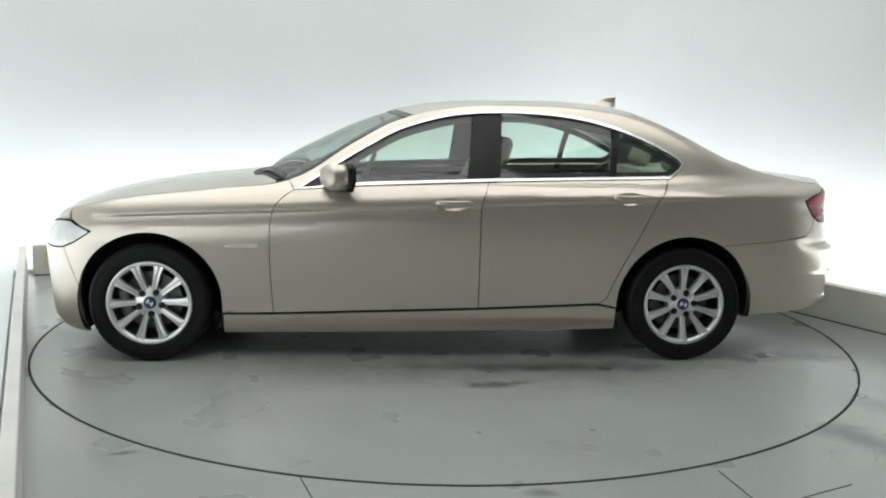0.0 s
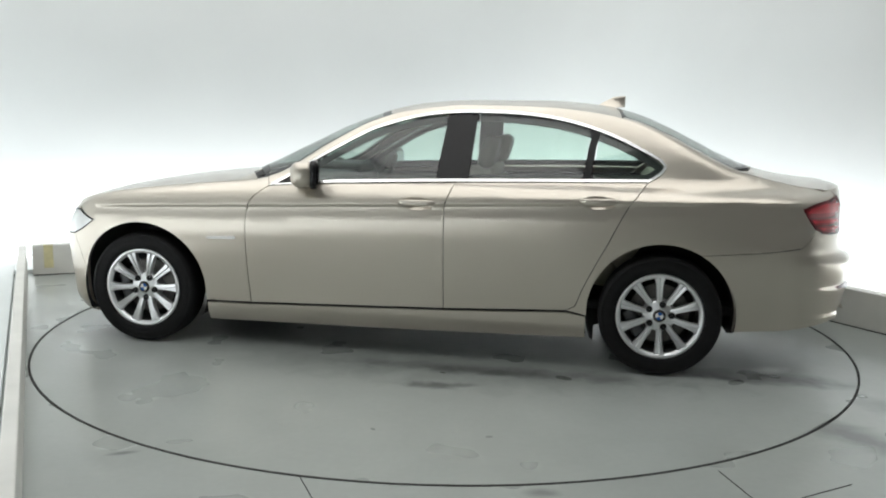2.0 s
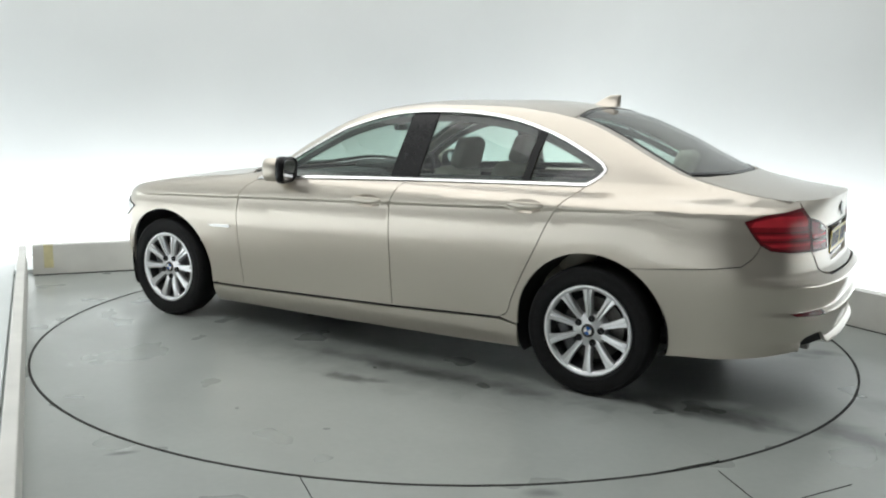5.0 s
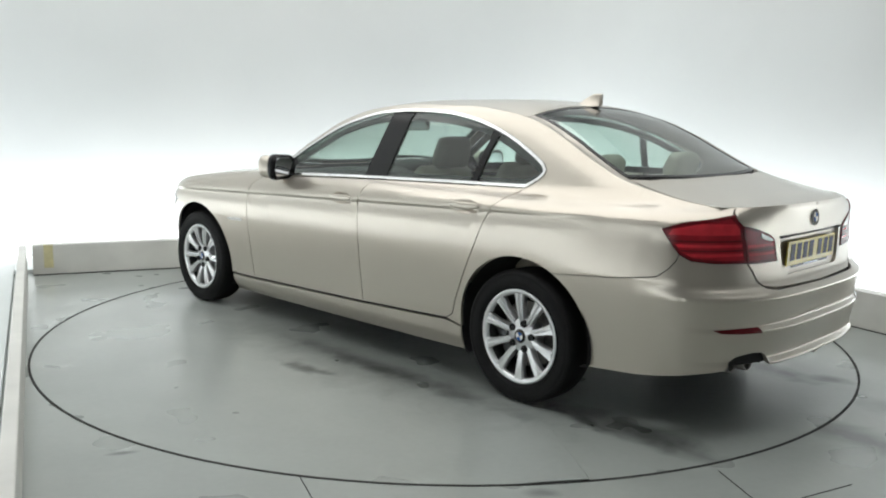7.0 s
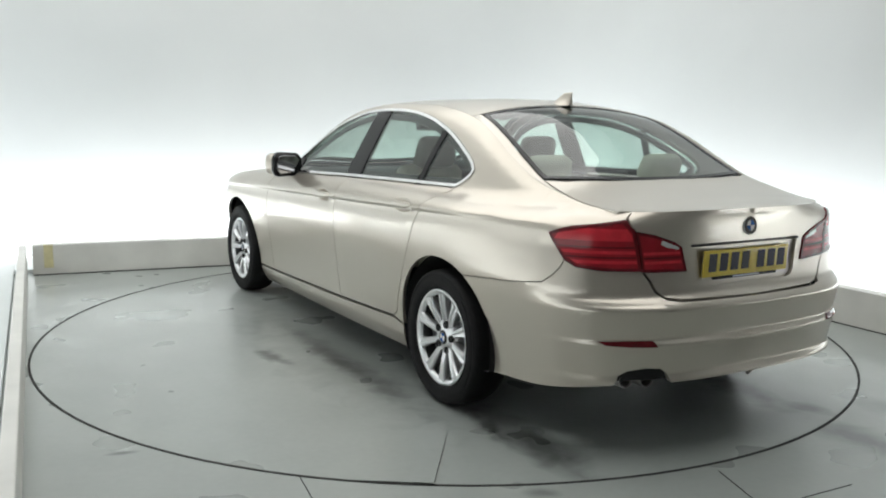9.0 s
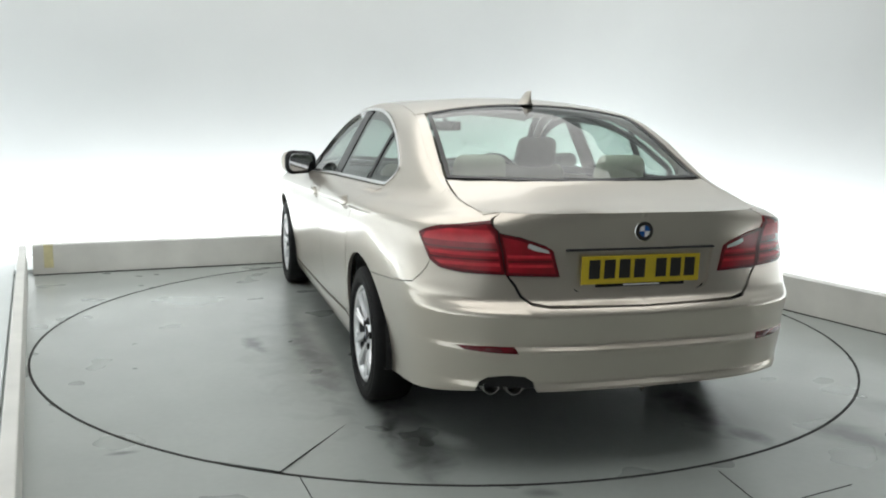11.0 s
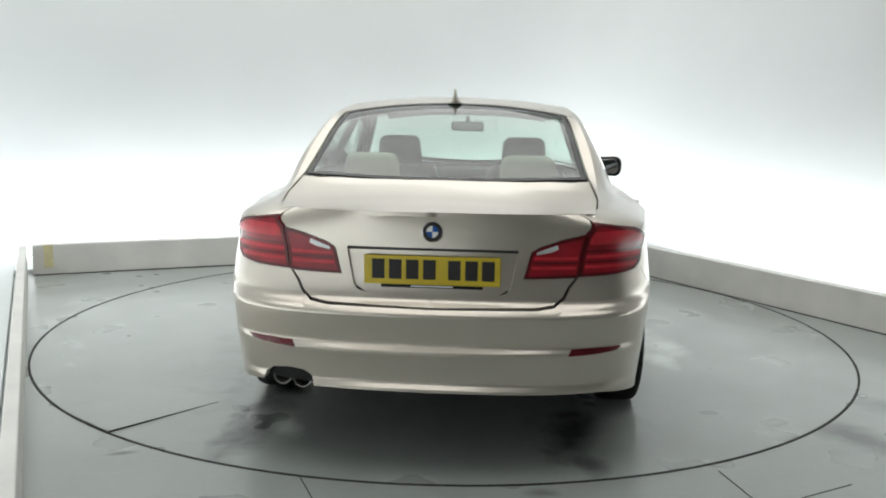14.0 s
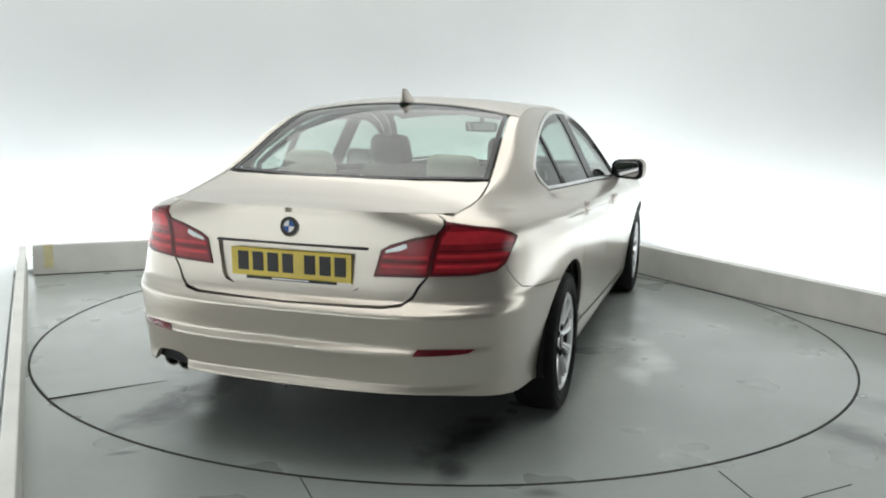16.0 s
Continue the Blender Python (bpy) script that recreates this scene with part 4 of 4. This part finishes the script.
def build_wheel():
    """Built at the origin; its outer face looks along +y."""
    rim = revolve([(0.203, 0.058), (0.206, 0.070), (0.216, 0.077), (0.226, 0.081), (0.231, 0.077), (0.231, 0.050), (0.210, 0.040), (0.203, 0.058)], 72)
    wheel = part("wheel", rim, ALLOY, car, "ten-spoke silver alloy wheel", smooth=True)
    tyre = revolve([(0.222, 0.060), (0.230, 0.076), (0.236, 0.083), (0.252, 0.087), (0.262, 0.090), (0.283, 0.091), (0.300, 0.087), (0.303, 0.0885), (0.308, 0.0865), (0.318, 0.078), (0.324, 0.062), (0.326, 0.0), (0.324, -0.07), (0.312, -0.10), (0.28, -0.11), (0.23, -0.09), (0.222, -0.07)], 96)
    tyre_o = part("tyre", tyre, RUBBER, wheel, "black rubber tyre", smooth=True)
    for r in (0.247, 0.292):
        part("sidewall_ridge", revolve([(r - 0.002, 0.0835 + 0.05 * min(0.13, r - 0.247)), (r, 0.0915 + 0.02 * (r - 0.247)), (r + 0.002, 0.0835 + 0.05 * min(0.13, r - 0.247))], 72), RUBBER, tyre_o, smooth=True)
    barrel = revolve([(0.206, 0.066), (0.200, 0.040), (0.195, -0.06), (0.200, -0.09)], 64)
    part("barrel", barrel, ALLOY_DARK, wheel, smooth=True)
    disc = revolve([(0.02, -0.012), (0.160, -0.012), (0.160, -0.036), (0.02, -0.036)], 48)
    part("brake_disc", disc, BRAKE, wheel, "steel brake disc")
    part("brake_caliper", rbox(0.075, 0.06, 0.17, 0.02, 3), ALLOY_DARK, wheel, "grey brake caliper", smooth=True, m=pose(0.142, -0.01, 0.02))
    back = revolve([(0.001, -0.075), (0.203, -0.075)], 48)
    part("back_plate", back, UNDER, wheel)
    hub = revolve([(0.001, 0.062), (0.040, 0.062), (0.046, 0.056), (0.076, 0.053), (0.086, 0.044), (0.088, -0.01)], 48)
    part("hub", hub, ALLOY, wheel, smooth=True)
    cap = revolve([(0.001, 0.068), (0.030, 0.067), (0.035, 0.061)], 40)
    cap_o = part("hub_cap", cap, INK, wheel, "round centre cap in black, blue and white", smooth=True)
    quadrants(cap_o, 0.021, 0.0685)
    bm = bmesh.new()
    ys = [(0.060, 0.0150, 0.053), (0.085, 0.0165, 0.059), (0.12, 0.0175, 0.067), (0.16, 0.0205, 0.073), (0.190, 0.0245, 0.0755), (0.2085, 0.0310, 0.076)]
    rows = []
    for r, w, h in ys:
        rows.append([bm.verts.new(c) for c in ((-w * 0.8, h - 0.040, r), (-w, h - 0.010, r), (-w * 0.82, h - 0.001, r), (-w * 0.10, h - 0.0065, r), (w * 0.10, h + 0.002, r), (w * 0.80, h, r), (w, h - 0.010, r), (w * 0.8, h - 0.040, r))])
    for p, q in zip(rows, rows[1:]):
        for k in range(7):
            bm.faces.new((p[k], p[k + 1], q[k + 1], q[k]))
    bmesh.ops.recalc_face_normals(bm, faces=bm.faces)
    spoke = part("spoke", bm, ALLOY, wheel)
    for i in range(10):
        m = Matrix.Rotation(radians(36 * i + 8), 4, "Y")
        if i == 0:
            spoke.matrix_local = m
        else:
            share("spoke", spoke, wheel, m)
    # bolt holes: their inner shade is put into the matt black colour
    bm = revolve([(0.001, 0.0590), (0.0135, 0.0590), (0.0160, 0.0640), (0.0172, 0.0600), (0.0175, 0.0400)], 16)
    bolt = part("wheel_bolt", bm, UNDER, wheel, "wheel bolt in black that stands for its hole's shade")
    for i in range(5):
        a = radians(72 * i + 26 - 36)
        m = Matrix.Translation((0.064 * math.cos(a), 0, 0.064 * math.sin(a)))
        if i == 0:
            bolt.matrix_local = m
        else:
            share("wheel_bolt", bolt, wheel, m)
    return wheel


def quadrants(parent, r, y):
    for k, mat in enumerate((WHITE_ENAMEL, BLUE, WHITE_ENAMEL, BLUE)):
        bm = bmesh.new()
        c = bm.verts.new((0, y, 0))
        arc_v = [bm.verts.new((r * math.cos(a), y, r * math.sin(a))) for a in np.linspace(k * math.pi / 2, (k + 1) * math.pi / 2, 9)]
        for p, q in zip(arc_v, arc_v[1:]):
            bm.faces.new((c, q, p))
        part("enamel_quarter", bm, mat, parent)


def build_wheels():
    first = build_wheel()
    first.matrix_local = pose(1.484, 0.850, 0.326, 0, 12, 0)
    for x, sg, spin in ((-1.484, 1, 30), (1.484, -1, 5), (-1.484, -1, 20)):
        copy_thing(first, pose(x, sg * (0.850 if x > 0 else 0.832), 0.326, 0, 0, 0 if sg > 0 else 180) @ Matrix.Rotation(radians(spin), 4, "Y"))


def build_rear_details():
    # number plate
    lid = bpy.data.objects["boot_lid"]
    bm = rbox(0.006, 0.520, 0.112, 0.003, 2)
    plate = part("number_plate", bm, YELLOW, lid, "yellow number plate with black print", m=pose(-2.470, 0, 0.787, 0, -2, 0))
    xs = [-0.205, -0.140, -0.075, -0.010, 0.085, 0.150, 0.213]
    bm = rbox(0.002, 0.048, 0.076, 0.002, 1)
    bar = part("printed_bar", bm, INK, plate, m=pose(-0.0035, -xs[0], 0.004))
    for y in xs[1:]:
        share("printed_bar", bar, plate, pose(-0.0035, -y, 0.004))
    bm = rbox(0.010, 0.39, 0.014, 0.002, 1)
    part("plate_holder", bm, GLOSS, plate, "black plate holder strip", m=pose(0.002, 0, -0.061))
    bm = rbox(0.004, 0.16, 0.005, 0.001, 1)
    part("printed_line", bm, WHITE_ENAMEL, plate, m=pose(-0.0045, 0, -0.0605))
    bm = rbox(0.016, 0.65, 0.010, 0.004, 2)
    part("grip_strip", bm, BLACK, lid, "dark grip edge above the plate", m=pose(-2.465, 0, 0.868), smooth=True)
    # round badge
    b = revolve([(0.001, 0.004), (0.038, 0.0035), (0.041, 0.0)], 40)
    badge = part("badge", b, CHROME, lid, "round black, blue and white badge", m=pose(-2.474, 0, 0.937, 0, 0, 90) @ pose(0, 0, 0, 6, 0, 0))
    part("badge_ring", revolve([(0.022, 0.0052), (0.0375, 0.005)], 40), INK, badge)
    quadrants(badge, 0.0225, 0.0055)
    # exhaust: dark cut-out with two pipes
    bumper = bpy.data.objects["rear_bumper"]
    for y in (0.594, 0.508):
        pipe = revolve([(0.024, -0.12), (0.030, 0.02), (0.034, 0.026), (0.037, 0.020), (0.037, -0.16)], 32)
        p = part("exhaust_pipe", pipe, STEEL, bumper, "dull steel exhaust tip", smooth=True, m=pose(-2.39 if y > 0.55 else -2.42, y, 0.335, 0, 0, 90))
    # antenna fin
    bm = bmesh.new()
    rows = []
    for t in np.linspace(0, 1, 8):
        z = 0.066 * t
        front, back = 0.105 - 0.125 * t ** 1.2, -0.085 - 0.004 * t
        w = 0.006 + 0.032 * (1 - t) ** 2.2
        rows.append([bm.verts.new((front + (back - front) * (0.5 - 0.5 * math.cos(a)), w * math.sin(a), z)) for a in np.linspace(0, 2 * math.pi, 14, endpoint=False)])
    for p, q in zip(rows, rows[1:]):
        for k in range(14):
            bm.faces.new((p[k], p[(k + 1) % 14], q[(k + 1) % 14], q[k]))
    bm.faces.new(rows[-1])
    bmesh.ops.recalc_face_normals(bm, faces=bm.faces)
    part("antenna_fin", bm, PAINT, car, "body-coloured shark-fin antenna", smooth=True, m=pose(-1.185, 0, float(top(-1.185, 0)[2]) - 0.006, 0, 3, 0))


def build_cabin():
    bm = rbox(2.9, 1.45, 0.05, 0.01, 1, (-0.55, 0, 0.33))
    part("cabin_floor", bm, CARPET, car, "dark carpeted cabin floor")
    # headlining under the roof and pillars
    poly = [(0.10, 0.52), (-1.22, 0.50), (-1.22, -0.50), (0.10, -0.52)]
    skin("headlining", [panel(poly, top_at(-0.045), step=0.08, depth=0)], LINING, car, "grey headlining")
    for sg in (1, -1):
        card = [(0.68, 0.40), (0.68, 0.935), (-0.35, 0.985), (-1.30, 1.005), (-1.30, 0.84), (-1.04, 0.78), (-1.0, 0.42)]
        skin("door_card", [panel(card, side_at(-0.075, sg), step=0.08, depth=0)], LEATHER, car, "beige and dark door trim")
    for sg in (1, -1):
        y = 0.37 * sg
        bm = rbox(0.50, 0.50, 0.15, 0.06, 4)
        seat = part("front_seat", bm, LEATHER, car, "beige leather front seat", smooth=True, m=pose(0.05, y, 0.50, 0, -8, 0))
        bm = rbox(0.14, 0.50, 0.62, 0.065, 4, taper=0.86)
        part("backrest", bm, LEATHER, seat, smooth=True, m=pose(-0.32, 0, 0.33, 0, -16, 0))
        bm = rbox(0.03, 0.46, 0.50, 0.012, 2, taper=0.86)
        part("back_panel", bm, TAUPE, seat, "brown-grey seat back panel", smooth=True, m=pose(-0.395, 0, 0.30, 0, -16, 0))
        bm = rbox(0.10, 0.27, 0.19, 0.045, 4, taper=0.9)
        part("headrest", bm, TAUPE, seat, "brown-grey leather headrest", smooth=True, m=pose(-0.44, 0, 0.715, 0, -10, 0))
    bm = rbox(0.50, 1.30, 0.16, 0.06, 4)
    bench = part("rear_seat", bm, LEATHER, car, "beige leather rear bench", smooth=True, m=pose(-1.00, 0, 0.52, 0, -8, 0))
    for y in (-0.37, 0.37):
        bm = rbox(0.16, 0.60, 0.56, 0.06, 4)
        part("backrest", bm, LEATHER, bench, smooth=True, m=pose(-0.33, y * 0.86, 0.30, 0, -24, 0))
        bm = rbox(0.10, 0.27, 0.15, 0.045, 4, taper=0.92)
        part("headrest", bm, LEATHER, bench, "beige leather headrest", smooth=True, m=pose(-0.475, y, 0.665, 0, -14, 0))
    bm = rbox(0.52, 1.22, 0.03, 0.012, 2)
    part("parcel_shelf", bm, SHELF, car, "grey cloth parcel shelf", smooth=True, m=pose(-1.70, 0, 1.025, 0, 2, 0))
    bm = rbox(0.42, 1.40, 0.30, 0.08, 4)
    rbox(0.30, 0.42, 0.09, 0.04, 3, (-0.04, -0.37, 0.15), bm)
    part("dashboard", bm, DASH, car, "dark dashboard", smooth=True, m=pose(0.66, 0, 0.83))
    bm = rbox(0.75, 0.24, 0.34, 0.05, 3)
    part("centre_console", bm, DASH, car, "dark centre console", smooth=True, m=pose(0.15, 0, 0.50))
    ring = bmesh.new()
    rows = []
    for i in range(40):
        a = 2 * math.pi * i / 40
        rows.append([ring.verts.new(((0.185 + 0.015 * math.cos(b)) * math.cos(a), 0.015 * math.sin(b), (0.185 + 0.015 * math.cos(b)) * math.sin(a))) for b in np.linspace(0, 2 * math.pi, 10, endpoint=False)])
    for i in range(40):
        p, q = rows[i], rows[(i + 1) % 40]
        for k in range(10):
            ring.faces.new((p[k], p[(k + 1) % 10], q[(k + 1) % 10], q[k]))
    bmesh.ops.recalc_face_normals(ring, faces=ring.faces)
    sw = part("steering_wheel", ring, DASH, car, "dark steering wheel", smooth=True, m=pose(0.36, -0.37, 0.92, 0, 0, 90) @ pose(0, 0, 0, -24, 0, 0))
    part("hub_pad", rbox(0.15, 0.05, 0.11, 0.02, 3), DASH, sw, smooth=True)
    for a in (0, 180, 270):
        part("spoke", rbox(0.12, 0.02, 0.035, 0.008, 2, (0.12, 0, 0)), DASH, sw, m=Matrix.Rotation(radians(-a), 4, "Y"))
    mir = part("rear_view_mirror", rbox(0.035, 0.22, 0.065, 0.018, 4), DASH, car, "dark rear-view mirror", smooth=True, m=pose(0.22, 0, 1.285))
    part("stalk", rbox(0.025, 0.03, 0.06, 0.008, 2), DASH, mir, m=pose(0.015, 0, 0.042, 0, 20, 0))
    part("mirror_glass", rbox(0.004, 0.20, 0.05, 0.001, 1), MIRROR, mir, m=pose(-0.018, 0, 0))


build_body()
build_windows()
build_mirrors()
build_wheels()
build_rear_details()
build_cabin()


def motions():
    rows = [(float(i), pose(0, 0, 0, 0, 0, HEADING_START + TURN_RATE * i)) for i in range(17)]
    walk(turntable, rows)
    walk(car, [(t, m @ Matrix.Translation((*CAR_OFF, 0))) for t, m in rows])


motions()
